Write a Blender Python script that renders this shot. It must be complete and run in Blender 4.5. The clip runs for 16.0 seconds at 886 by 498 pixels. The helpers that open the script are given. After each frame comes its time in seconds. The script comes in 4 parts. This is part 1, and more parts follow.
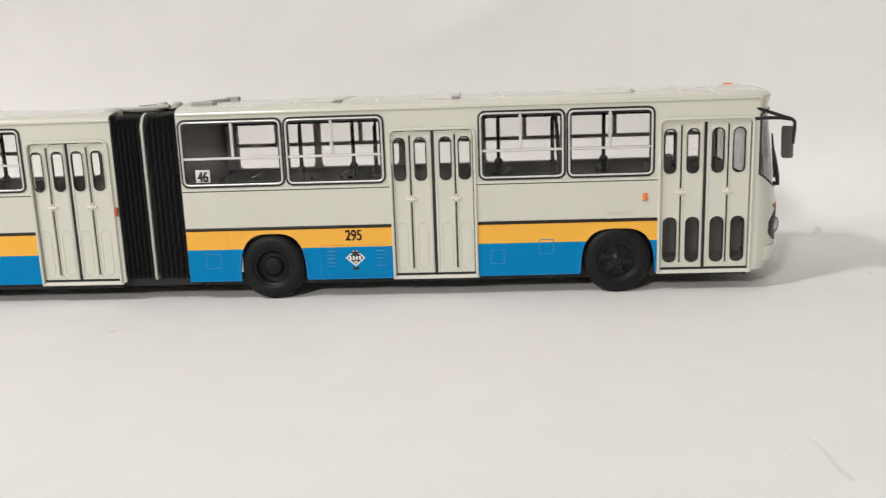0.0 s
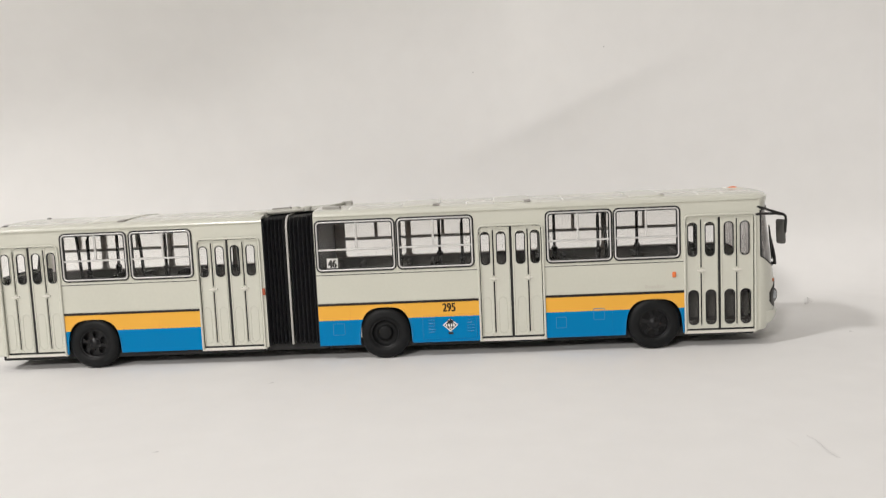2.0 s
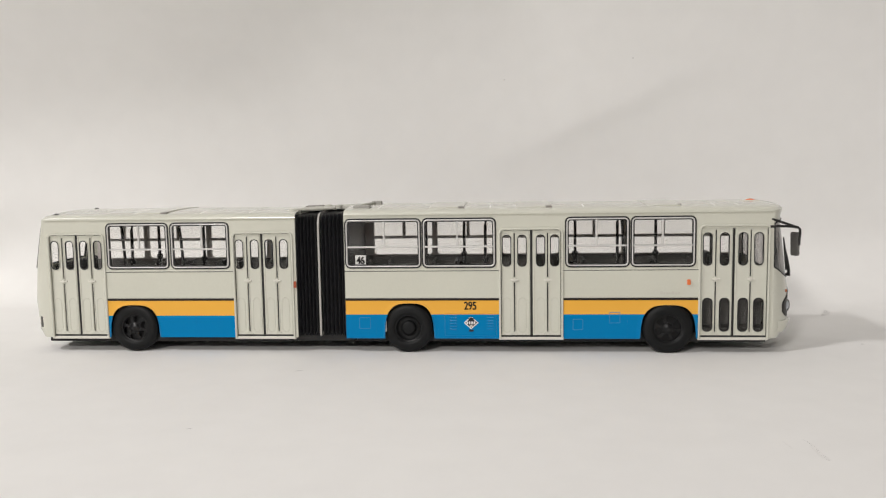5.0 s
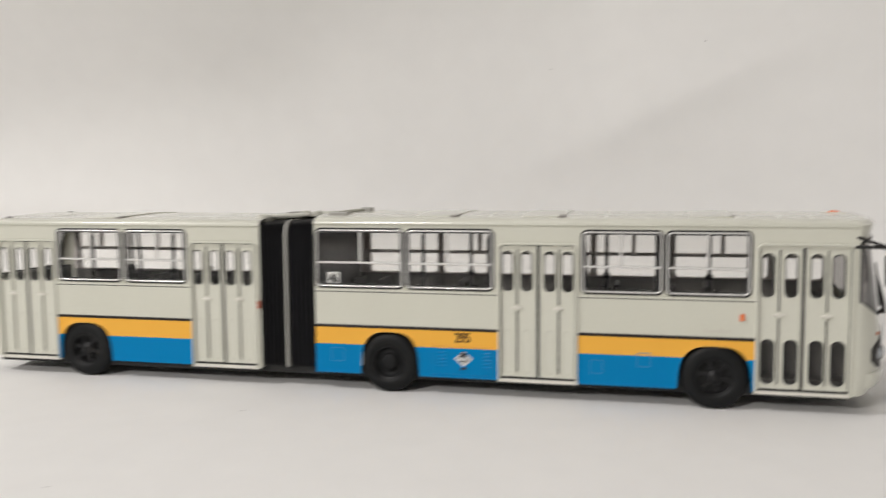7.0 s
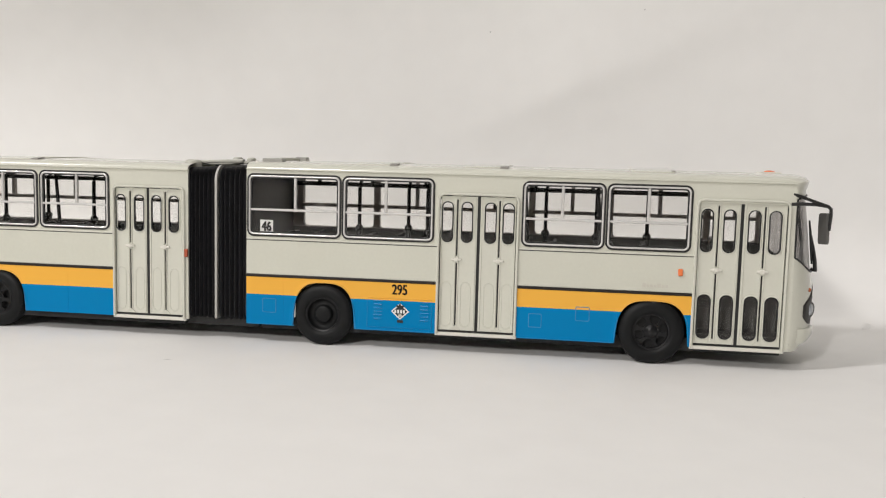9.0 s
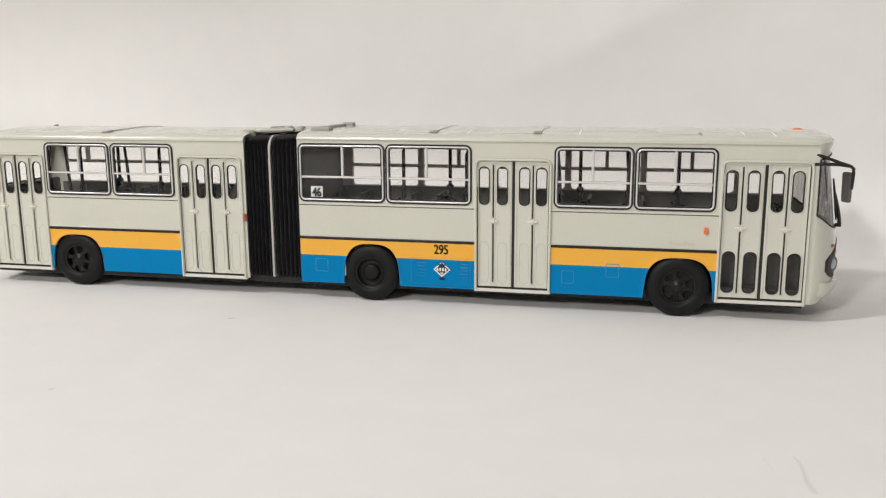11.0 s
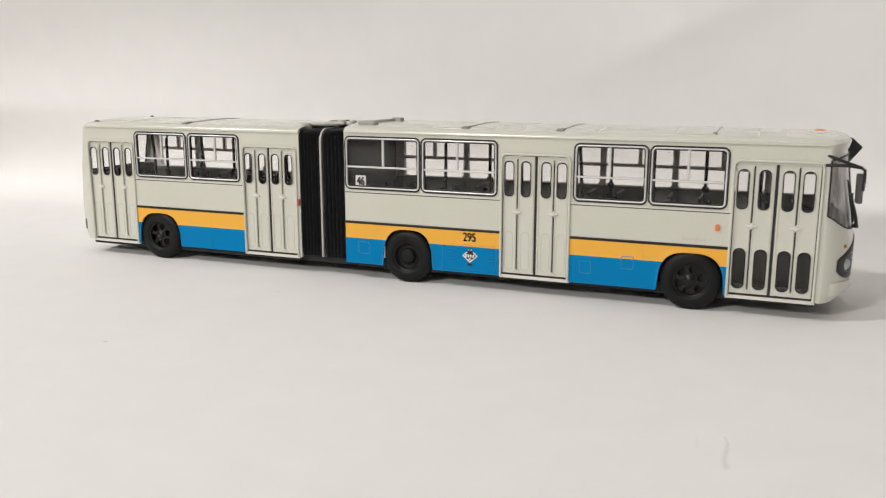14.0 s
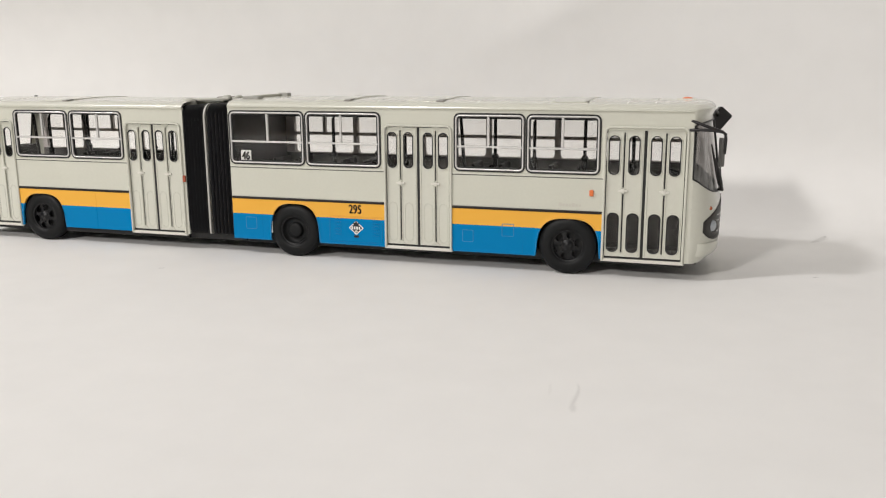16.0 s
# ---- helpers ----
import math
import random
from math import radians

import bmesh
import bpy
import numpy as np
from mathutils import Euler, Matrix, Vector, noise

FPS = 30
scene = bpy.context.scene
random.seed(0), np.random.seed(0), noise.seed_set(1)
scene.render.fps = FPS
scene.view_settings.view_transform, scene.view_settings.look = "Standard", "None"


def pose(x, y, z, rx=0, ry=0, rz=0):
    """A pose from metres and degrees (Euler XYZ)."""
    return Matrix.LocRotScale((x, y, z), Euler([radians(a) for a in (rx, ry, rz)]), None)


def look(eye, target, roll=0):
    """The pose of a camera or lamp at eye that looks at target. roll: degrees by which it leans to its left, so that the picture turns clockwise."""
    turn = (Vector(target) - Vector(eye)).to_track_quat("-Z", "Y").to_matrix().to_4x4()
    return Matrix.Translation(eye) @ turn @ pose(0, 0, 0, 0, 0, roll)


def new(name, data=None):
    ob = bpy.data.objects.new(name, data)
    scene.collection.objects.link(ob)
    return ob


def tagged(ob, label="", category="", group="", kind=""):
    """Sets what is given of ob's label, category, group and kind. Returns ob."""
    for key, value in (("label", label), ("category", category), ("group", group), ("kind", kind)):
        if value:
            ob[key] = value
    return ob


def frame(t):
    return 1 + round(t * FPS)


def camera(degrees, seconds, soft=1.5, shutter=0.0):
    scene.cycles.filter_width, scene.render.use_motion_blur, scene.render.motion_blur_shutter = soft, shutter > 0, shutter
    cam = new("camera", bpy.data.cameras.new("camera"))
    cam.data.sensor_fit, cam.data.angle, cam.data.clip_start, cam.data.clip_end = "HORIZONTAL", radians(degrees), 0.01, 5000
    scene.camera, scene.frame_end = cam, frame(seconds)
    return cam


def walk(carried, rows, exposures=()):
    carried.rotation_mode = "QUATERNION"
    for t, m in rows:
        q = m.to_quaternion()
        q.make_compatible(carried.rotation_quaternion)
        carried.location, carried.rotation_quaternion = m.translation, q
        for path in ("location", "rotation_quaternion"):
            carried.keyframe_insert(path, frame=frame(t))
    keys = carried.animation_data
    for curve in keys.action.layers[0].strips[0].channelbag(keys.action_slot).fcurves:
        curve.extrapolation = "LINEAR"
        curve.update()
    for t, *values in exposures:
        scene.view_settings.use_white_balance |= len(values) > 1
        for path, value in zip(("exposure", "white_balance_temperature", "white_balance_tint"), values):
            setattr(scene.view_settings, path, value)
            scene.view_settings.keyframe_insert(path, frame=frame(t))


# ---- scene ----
cam = camera(54.6, 16.0, soft=1.15, shutter=0.65)
# seconds, eye (metres), yaw to the left, pitch up, roll (degrees)
PATH = [
    (0, -0.04678, -0.30343, 0.08127, 3.004, -12.013, -1.952),
    (0.4, -0.05314, -0.31595, 0.07527, 3.125, -10.734, -2.145),
    (0.5, -0.05459, -0.32565, 0.07376, 3.713, -10.582, -2.224),
    (0.6, -0.06011, -0.33343, 0.07216, 4.062, -10.286, -2.114),
    (1, -0.06856, -0.35436, 0.07208, 6.796, -8.941, -2.538),
    (1.4, -0.07532, -0.37151, 0.07771, 6.096, -7.662, -2.254),
    (1.5, -0.07906, -0.37639, 0.07878, 5.171, -7.042, -2.192),
    (1.6, -0.07741, -0.38311, 0.08246, 4.812, -7.010, -2.018),
    (2, -0.08027, -0.39521, 0.09422, 2.358, -6.380, -2.612),
    (2.4, -0.07487, -0.40644, 0.09968, 4.470, -6.288, -2.931),
    (2.5, -0.07413, -0.41000, 0.10098, 5.185, -6.484, -2.966),
    (2.6, -0.07521, -0.41113, 0.10282, 5.552, -6.853, -2.888),
    (3, -0.07895, -0.41518, 0.11192, 4.610, -8.135, -1.978),
    (3.5, -0.07723, -0.41840, 0.10931, 3.718, -7.857, -1.831),
    (5.8, -0.06809, -0.39846, 0.09243, 6.431, -5.890, 0.476),
    (6, -0.06285, -0.38500, 0.09774, 7.612, -6.487, 0.554),
    (6.4, -0.04582, -0.37067, 0.08784, 12.000, -5.136, 0.007),
    (6.5, -0.04246, -0.36711, 0.08569, 12.585, -4.845, -0.352),
    (6.6, -0.03835, -0.35974, 0.08532, 13.367, -4.929, -0.340),
    (6.7, -0.03466, -0.35175, 0.08512, 13.908, -4.921, -0.592),
    (6.8, -0.03052, -0.34314, 0.08522, 14.279, -4.995, -0.619),
    (6.9, -0.02676, -0.33382, 0.08642, 14.241, -5.269, -0.685),
    (7, -0.02519, -0.32614, 0.08807, 13.346, -5.204, -0.490),
    (7.1, -0.01989, -0.32227, 0.08702, 13.290, -4.767, -0.024),
    (7.2, -0.02015, -0.32076, 0.08586, 12.839, -5.062, 0.153),
    (7.5, -0.02295, -0.32194, 0.07976, 12.023, -5.149, 0.455),
    (8, -0.03194, -0.32272, 0.07629, 10.003, -6.117, 0.631),
    (8.5, -0.03332, -0.32153, 0.07124, 8.301, -6.097, 1.246),
    (9, -0.03286, -0.32092, 0.07183, 8.107, -5.797, 1.482),
    (9.2, -0.02922, -0.32272, 0.07508, 9.388, -6.149, 1.237),
    (11.3, -0.01640, -0.33931, 0.09257, 12.406, -11.544, -0.349),
    (11.5, -0.01404, -0.33924, 0.09174, 12.332, -11.354, -0.465),
    (12, -0.01580, -0.34099, 0.09393, 11.595, -11.342, -1.073),
    (12.5, -0.01049, -0.34405, 0.09462, 12.464, -11.300, -1.475),
    (13, 0.00020, -0.34828, 0.09112, 16.762, -11.411, -2.008),
    (13.5, 0.01737, -0.35102, 0.09417, 20.451, -11.679, -1.263),
    (14, 0.03077, -0.35157, 0.09471, 21.479, -11.738, 0.015),
    (14.5, 0.04063, -0.35077, 0.09747, 21.291, -11.745, 0.865),
    (15, 0.05027, -0.35319, 0.09812, 21.763, -11.793, 0.882),
    (15.4, 0.05570, -0.35285, 0.09200, 20.283, -12.111, 0.268),
    (15.5, 0.05442, -0.35376, 0.08901, 19.440, -12.120, 0.103),
    (15.6, 0.05537, -0.34906, 0.08871, 19.420, -12.292, -0.055),
    (15.8, 0.05329, -0.34973, 0.08706, 17.453, -12.413, -0.174),
    (15.9, 0.05243, -0.35000, 0.08637, 16.953, -12.213, -0.244),
    (16, 0.05191, -0.35017, 0.08596, 16.853, -12.213, -0.274),
]
walk(cam, [(t, pose(x, y, z + 0.001, 90 + pitch, 0, yaw) @ pose(0, 0, 0, 0, 0, roll)) for t, x, y, z, yaw, pitch, roll in PATH],
     exposures=[(0.0, 0.11), (0.5, 0.09), (1.0, 0.06), (1.5, 0.02), (2.0, 0.04), (2.5, -0.13), (3.0, -0.05), (3.5, -0.04), (6.0, -0.07), (6.5, -0.06), (7.0, -0.05), (7.5, 0.02), (8.5, 0.08), (9.0, 0.05), (11.5, 0.04), (12.0, 0.05), (13.0, 0.02), (14.0, 0.02), (14.5, 0.03), (15.5, 0.06), (16.0, 0.06)])

# ---------------------------------------------------------------- light
world = bpy.data.worlds.new("world")
scene.world = world
world.use_nodes = True
world.node_tree.nodes["Background"].inputs[0].default_value = (0.75, 0.85, 1.0, 1)
world.node_tree.nodes["Background"].inputs[1].default_value = 0.2


def lamp(name, eye, target, sx, sy, watts, colour):
    data = bpy.data.lights.new(name, "AREA")
    data.shape, data.size, data.size_y, data.energy, data.color = "RECTANGLE", sx, sy, watts, colour
    ob = new(name, data)
    ob.matrix_world = look(eye, target)
    return ob


AIM = (-0.1, 0.03, 0.03)
lamp("ceiling_lamp", (-0.75, -1.79, 0.921), AIM, 0.17, 0.17, 15.8, (1.0, 0.965, 0.925))
lamp("desk_lamp", (-1.225, -0.757, 1.30), AIM, 0.16, 0.16, 12.8, (1.0, 0.972, 0.955))
lamp("window_light", (-0.26, -1.30, 1.60), (-0.1, 0.05, 0.0), 0.7, 0.5, 2.4, (1.0, 0.955, 0.985))


# ---------------------------------------------------------------- materials
def material(name, base, rough=0.5, metal=0.0, grain=0.0, grain_scale=400.0, bump=0.0, bump_scale=800.0, stain=0.0,
             stain_scale=30.0, coat=0.0, spec=0.5):
    m = bpy.data.materials.new(name)
    m.use_nodes = True
    nt = m.node_tree
    b = nt.nodes["Principled BSDF"]
    b.inputs["Base Color"].default_value = (*base, 1)
    b.inputs["Roughness"].default_value = rough
    b.inputs["Metallic"].default_value = metal
    b.inputs["Coat Weight"].default_value = coat
    b.inputs["Coat Roughness"].default_value = 0.13
    b.inputs["Specular IOR Level"].default_value = spec
    tc = nt.nodes.new("ShaderNodeTexCoord")
    if grain or stain:
        n1, n2 = nt.nodes.new("ShaderNodeTexNoise"), nt.nodes.new("ShaderNodeTexNoise")
        n1.inputs["Scale"].default_value, n2.inputs["Scale"].default_value = grain_scale, stain_scale
        n1.inputs["Detail"].default_value, n2.inputs["Detail"].default_value = 4, 5
        total = None
        for n, amount in ((n1, grain), (n2, stain)):
            nt.links.new(tc.outputs["Object"], n.inputs["Vector"])
            r = nt.nodes.new("ShaderNodeMapRange")
            r.inputs[1].default_value, r.inputs[2].default_value = 0.3, 0.7
            r.inputs[3].default_value, r.inputs[4].default_value = 1 - amount, 1 + amount
            nt.links.new(n.outputs["Fac"], r.inputs[0])
            if total is None:
                total = r.outputs[0]
            else:
                mul = nt.nodes.new("ShaderNodeMath")
                mul.operation = "MULTIPLY"
                nt.links.new(total, mul.inputs[0])
                nt.links.new(r.outputs[0], mul.inputs[1])
                total = mul.outputs[0]
        sc = nt.nodes.new("ShaderNodeVectorMath")
        sc.operation = "SCALE"
        sc.inputs[0].default_value = base
        nt.links.new(total, sc.inputs["Scale"])
        nt.links.new(sc.outputs[0], b.inputs["Base Color"])
    if bump:
        n3, bp = nt.nodes.new("ShaderNodeTexNoise"), nt.nodes.new("ShaderNodeBump")
        n3.inputs["Scale"].default_value, n3.inputs["Detail"].default_value = bump_scale, 3
        bp.inputs["Strength"].default_value, bp.inputs["Distance"].default_value = bump, 0.0002
        nt.links.new(tc.outputs["Object"], n3.inputs["Vector"])
        nt.links.new(n3.outputs["Fac"], bp.inputs["Height"])
        nt.links.new(bp.outputs[0], b.inputs["Normal"])
    return m


CREAM_RGB = (0.632, 0.629, 0.546)
YELLOW_RGB = (0.87, 0.455, 0.072)
BLUE_RGB = (0.0, 0.208, 0.485)
ROOF_CREAM = material("roof_paint", CREAM_RGB, 0.25, grain=0.015, grain_scale=900, stain=0.02, stain_scale=25, bump=0.03, bump_scale=500, coat=0.7, spec=0.45)
ROOF_CREAM.node_tree.nodes["Principled BSDF"].inputs["Coat IOR"].default_value = 1.5
CREAM = material("cream_paint", CREAM_RGB, 0.28, grain=0.015, grain_scale=900, stain=0.02, stain_scale=25, bump=0.03, bump_scale=500, coat=0.7, spec=0.45)
GLOSS_CREAM = material("glossy_cream_edge", CREAM_RGB, 0.2, grain=0.015, coat=1.0)
GLOSS_CREAM.node_tree.nodes["Principled BSDF"].inputs["Coat Roughness"].default_value = 0.06
LIGHT_CREAM = material("sill_paint", (0.72, 0.70, 0.63), 0.3, grain=0.02, coat=0.3)
YELLOW = material("yellow_paint", YELLOW_RGB, 0.35, grain=0.02, coat=0.2)
BLUE = material("blue_paint", BLUE_RGB, 0.4, grain=0.02, spec=0.3)
BLACK = material("black_trim", (0.018, 0.014, 0.012), 0.34, grain=0.1, spec=0.35)
GASKET = material("black_rubber", (0.012, 0.012, 0.012), 0.45)
CHROME = material("silver_paint", (0.74, 0.73, 0.71), 0.2, metal=0.35, grain=0.05, coat=0.6)
CHROME.node_tree.nodes["Principled BSDF"].inputs["Coat Roughness"].default_value = 0.07
TYRE = material("tyre_rubber", (0.0075, 0.008, 0.0085), 0.5, grain=0.15, bump=0.15, bump_scale=2500, spec=0.22)
RIM = material("dark_rim", (0.008, 0.008, 0.009), 0.32, grain=0.1, spec=0.32)
DARK = material("interior_plastic", (0.13, 0.12, 0.11), 0.5, grain=0.1, stain=0.1)
POST = material("grey_window_post", (0.58, 0.53, 0.51), 0.5, grain=0.05)
STEP = material("step_panel", (0.10, 0.095, 0.088), 0.5, grain=0.1, stain=0.15)
GLOOM = material("joint_lining", (0.022, 0.020, 0.018), 0.5, grain=0.1, stain=0.1)
FLOORING = material("inside_floor", (0.03, 0.027, 0.024), 0.55, grain=0.15, stain=0.1)
DARKER = material("chassis_black", (0.012, 0.012, 0.012), 0.6, grain=0.1)
SEAT = material("seat_plastic", (0.022, 0.02, 0.018), 0.55, grain=0.1)
GRIP = material("glossy_grip", (0.02, 0.019, 0.018), 0.12, coat=0.8)
POLE = material("black_pole", (0.012, 0.011, 0.011), 0.35)
BELLOWS = material("bellows_rubber", (0.010, 0.010, 0.012), 0.5, grain=0.15)
RING = material("grey_ring", (0.44, 0.43, 0.40), 0.4, grain=0.03)
GREY = material("grey_fitting", (0.52, 0.515, 0.455), 0.45, grain=0.05)
SEAL = material("grey_seal", (0.28, 0.265, 0.245), 0.5)
BOXGREY = material("box_grey", (0.36, 0.35, 0.325), 0.45, grain=0.05)
MIDGREY = material("dark_grey_fitting", (0.10, 0.097, 0.09), 0.5, grain=0.05)
AMBER = material("amber_lens", (0.42, 0.12, 0.045), 0.35, coat=0.3)
ORANGE = material("orange_lens", (0.80, 0.19, 0.05), 0.3, coat=0.3)
RED = material("red_lens", (0.42, 0.09, 0.04), 0.35)
WHITE = material("white_print", (0.80, 0.80, 0.78), 0.45)
INK = material("black_ink", (0.012, 0.011, 0.010), 0.5)
NAVY = material("dark_logo_ink", (0.012, 0.016, 0.022), 0.45)
SILVER = material("headlight_silver", (0.40, 0.43, 0.46), 0.16, metal=0.35, coat=0.8)
SCRIPT = material("raised_script", (0.60, 0.58, 0.505), 0.3, coat=0.5)


def livery():
    """Cream body paint with a yellow and a blue band along the skirt, between the doors."""
    m = CREAM.copy()
    m.name = "livery_paint"
    nt = m.node_tree
    b = nt.nodes["Principled BSDF"]
    tc = nt.nodes.new("ShaderNodeTexCoord")
    sep = nt.nodes.new("ShaderNodeSeparateXYZ")
    nt.links.new(tc.outputs["Object"], sep.inputs[0])

    def step(socket, edge):
        n = nt.nodes.new("ShaderNodeMath")
        n.operation = "GREATER_THAN"
        n.inputs[1].default_value = edge
        nt.links.new(socket, n.inputs[0])
        return n.outputs[0]

    def mix(f, a, c):
        n = nt.nodes.new("ShaderNodeMix")
        n.data_type = "RGBA"
        nt.links.new(f, n.inputs["Factor"])
        for s, v in (("A", a), ("B", c)):
            i = [q for q in n.inputs if q.name == s and q.type == "RGBA"][0]
            if isinstance(v, tuple):
                i.default_value = (*v, 1)
            else:
                nt.links.new(v, i)
        return [q for q in n.outputs if q.type == "RGBA"][0]

    old = b.inputs["Base Color"].links[0].from_socket
    low_front = mix(step(sep.outputs["Z"], 0.0182), BLUE_RGB, YELLOW_RGB)
    low_rear = mix(step(sep.outputs["Z"], 0.0175), BLUE_RGB, YELLOW_RGB)
    low = mix(step(sep.outputs["X"], -0.1700), low_rear, low_front)
    banded = mix(step(sep.outputs["Z"], 0.0256), low, old)
    ends = mix(step(sep.outputs["X"], -0.2788), old, banded)
    joint = mix(step(sep.outputs["X"], -0.2128), ends, old)
    body = mix(step(sep.outputs["X"], -0.1568), joint, ends)
    nt.links.new(mix(step(sep.outputs["X"], 0.0141), body, old), b.inputs["Base Color"])
    b.inputs["Coat Weight"].default_value, b.inputs["Specular IOR Level"].default_value = 0.06, 0.06
    return m


LIVERY = livery()
GLOSSY_LIVERY = LIVERY.copy()
GLOSSY_LIVERY.name = "glossy_livery_paint"
GLOSSY_LIVERY.node_tree.nodes["Principled BSDF"].inputs["Coat Weight"].default_value = 1.0
GLOSSY_LIVERY.node_tree.nodes["Principled BSDF"].inputs["Coat Roughness"].default_value = 0.12
EDGE_BLUE = material("worn_blue_edge", (0.03, 0.24, 0.495), 0.3, grain=0.15, grain_scale=700, coat=0.6)


def glass(name, tint, gloss=1.0, rough=0.02, least=0.016):
    m = bpy.data.materials.new(name)
    m.use_nodes = True
    nt = m.node_tree
    out = nt.nodes["Material Output"]
    tr, gl, lw, mx = (nt.nodes.new("ShaderNode" + k) for k in ("BsdfTransparent", "BsdfGlossy", "LayerWeight", "MixShader"))
    tr.inputs[0].default_value = (*tint, 1)
    gl.inputs[0].default_value = (gloss, gloss, gloss, 1)
    gl.inputs["Roughness"].default_value = rough
    lw.inputs[0].default_value = 0.5
    pw, mr = nt.nodes.new("ShaderNodeMath"), nt.nodes.new("ShaderNodeMapRange")
    pw.operation, pw.inputs[1].default_value = "POWER", 5
    mr.inputs[3].default_value, mr.inputs[4].default_value = least, 0.85
    nt.links.new(lw.outputs["Facing"], pw.inputs[0])
    nt.links.new(pw.outputs[0], mr.inputs[0])
    nt.links.new(mr.outputs[0], mx.inputs[0])
    nt.links.new(tr.outputs[0], mx.inputs[1])
    nt.links.new(gl.outputs[0], mx.inputs[2])
    nt.links.new(mx.outputs[0], out.inputs[0])
    return m


GLASS = glass("clear_plastic", (0.972, 0.97, 0.966), least=0.016)
SCREEN = glass("windscreen_plastic", (0.5, 0.487, 0.48), rough=0.3, least=0.1)


def streaky(m, low, high):
    """Upright smears in the plastic: the share of haze varies across it and hardly with height."""
    nt = m.node_tree
    mix = [n for n in nt.nodes if n.type == "MIX_SHADER"][0]
    tc, mp, no, mr, mx = (nt.nodes.new("ShaderNode" + k) for k in ("TexCoord", "Mapping", "TexNoise", "MapRange", "Math"))
    mp.inputs["Scale"].default_value = (260, 260, 22)
    no.inputs["Scale"].default_value, no.inputs["Detail"].default_value = 1.0, 3
    mr.inputs[1].default_value, mr.inputs[2].default_value = 0.35, 0.68
    mr.inputs[3].default_value, mr.inputs[4].default_value = low, high
    mx.operation = "MAXIMUM"
    old = mix.inputs[0].links[0].from_socket
    nt.links.new(tc.outputs["Object"], mp.inputs[0])
    nt.links.new(mp.outputs[0], no.inputs["Vector"])
    nt.links.new(no.outputs["Fac"], mr.inputs[0])
    nt.links.new(mr.outputs[0], mx.inputs[0])
    nt.links.new(old, mx.inputs[1])
    nt.links.new(mx.outputs[0], mix.inputs[0])


streaky(SCREEN, 0.06, 0.34)


def paper_material():
    m = material("white_paper", (0.85, 0.842, 0.825), 0.75, grain=0.012, grain_scale=60, stain=0.012, stain_scale=6, bump=0.05, bump_scale=1500, spec=0.25)
    return m


PAPER = paper_material()
WALLP = material("room_wall_paint", (0.70, 0.70, 0.69), 0.8, grain=0.02, grain_scale=20, stain=0.03, stain_scale=2)
WOOD = material("table_wood", (0.28, 0.19, 0.12), 0.5, grain=0.15, grain_scale=60)


def smudge_material(name, base, alpha):
    m = material(name, base, 0.8, grain=0.2, grain_scale=900)
    nt = m.node_tree
    tc, no, mr = (nt.nodes.new("ShaderNode" + k) for k in ("TexCoord", "TexNoise", "MapRange"))
    no.inputs["Scale"].default_value, no.inputs["Detail"].default_value = 1600, 2
    mr.inputs[1].default_value, mr.inputs[2].default_value, mr.inputs[3].default_value, mr.inputs[4].default_value = 0.3, 0.7, 0.5 * alpha, 1.4 * alpha
    nt.links.new(tc.outputs["Object"], no.inputs["Vector"])
    nt.links.new(no.outputs["Fac"], mr.inputs[0])
    nt.links.new(mr.outputs[0], nt.nodes["Principled BSDF"].inputs["Alpha"])
    return m


SMUDGE = smudge_material("pencil_smudge", (0.50, 0.47, 0.45), 0.034)
STAIN = smudge_material("grey_stain", (0.42, 0.40, 0.38), 0.05)
SPECK = smudge_material("dark_speck", (0.25, 0.23, 0.21), 0.3)

# ---------------------------------------------------------------- mesh helpers (lengths in millimetres)
MM = 0.001
REAR_LOW = 0.045   # the rear body is a little lower above its waist than the front body


def part(name, bm, mat, parent=None, label="", smooth=None, merge=False):
    if merge:
        bmesh.ops.remove_doubles(bm, verts=bm.verts, dist=0.001)
    bmesh.ops.recalc_face_normals(bm, faces=bm.faces)
    for v in bm.verts:
        if parent is not None and v.co.z > 41 and v.co.x < -157:
            v.co.z = 41 + (v.co.z - 41) * (1 - REAR_LOW * min(1.0, (-157 - v.co.x) / 24))
        v.co *= MM
    me = bpy.data.meshes.new(name)
    bm.to_mesh(me)
    bm.free()
    me.materials.append(mat)
    if smooth is not None:
        for p in me.polygons:
            p.use_smooth = True
        me.set_sharp_from_angle(angle=radians(smooth))
    ob = new(name, me)
    if parent is not None:
        ob.parent = parent
        if parent.type == "EMPTY":
            ob.matrix_parent_inverse = Matrix.Translation((0.13, -0.0285, 0))
    if label:
        ob["label"] = label
    return ob


def box(bm, x0, x1, y0, y1, z0, z1, bevel=0.0):
    m = Matrix.Translation(((x0 + x1) / 2, (y0 + y1) / 2, (z0 + z1) / 2)) @ Matrix.Diagonal((x1 - x0, y1 - y0, z1 - z0, 1))
    r = bmesh.ops.create_cube(bm, size=1, matrix=m)
    if bevel:
        edges = list({e for v in r["verts"] for e in v.link_edges})
        bmesh.ops.bevel(bm, geom=edges, offset=bevel, segments=2, affect="EDGES", profile=0.5)
    return bm


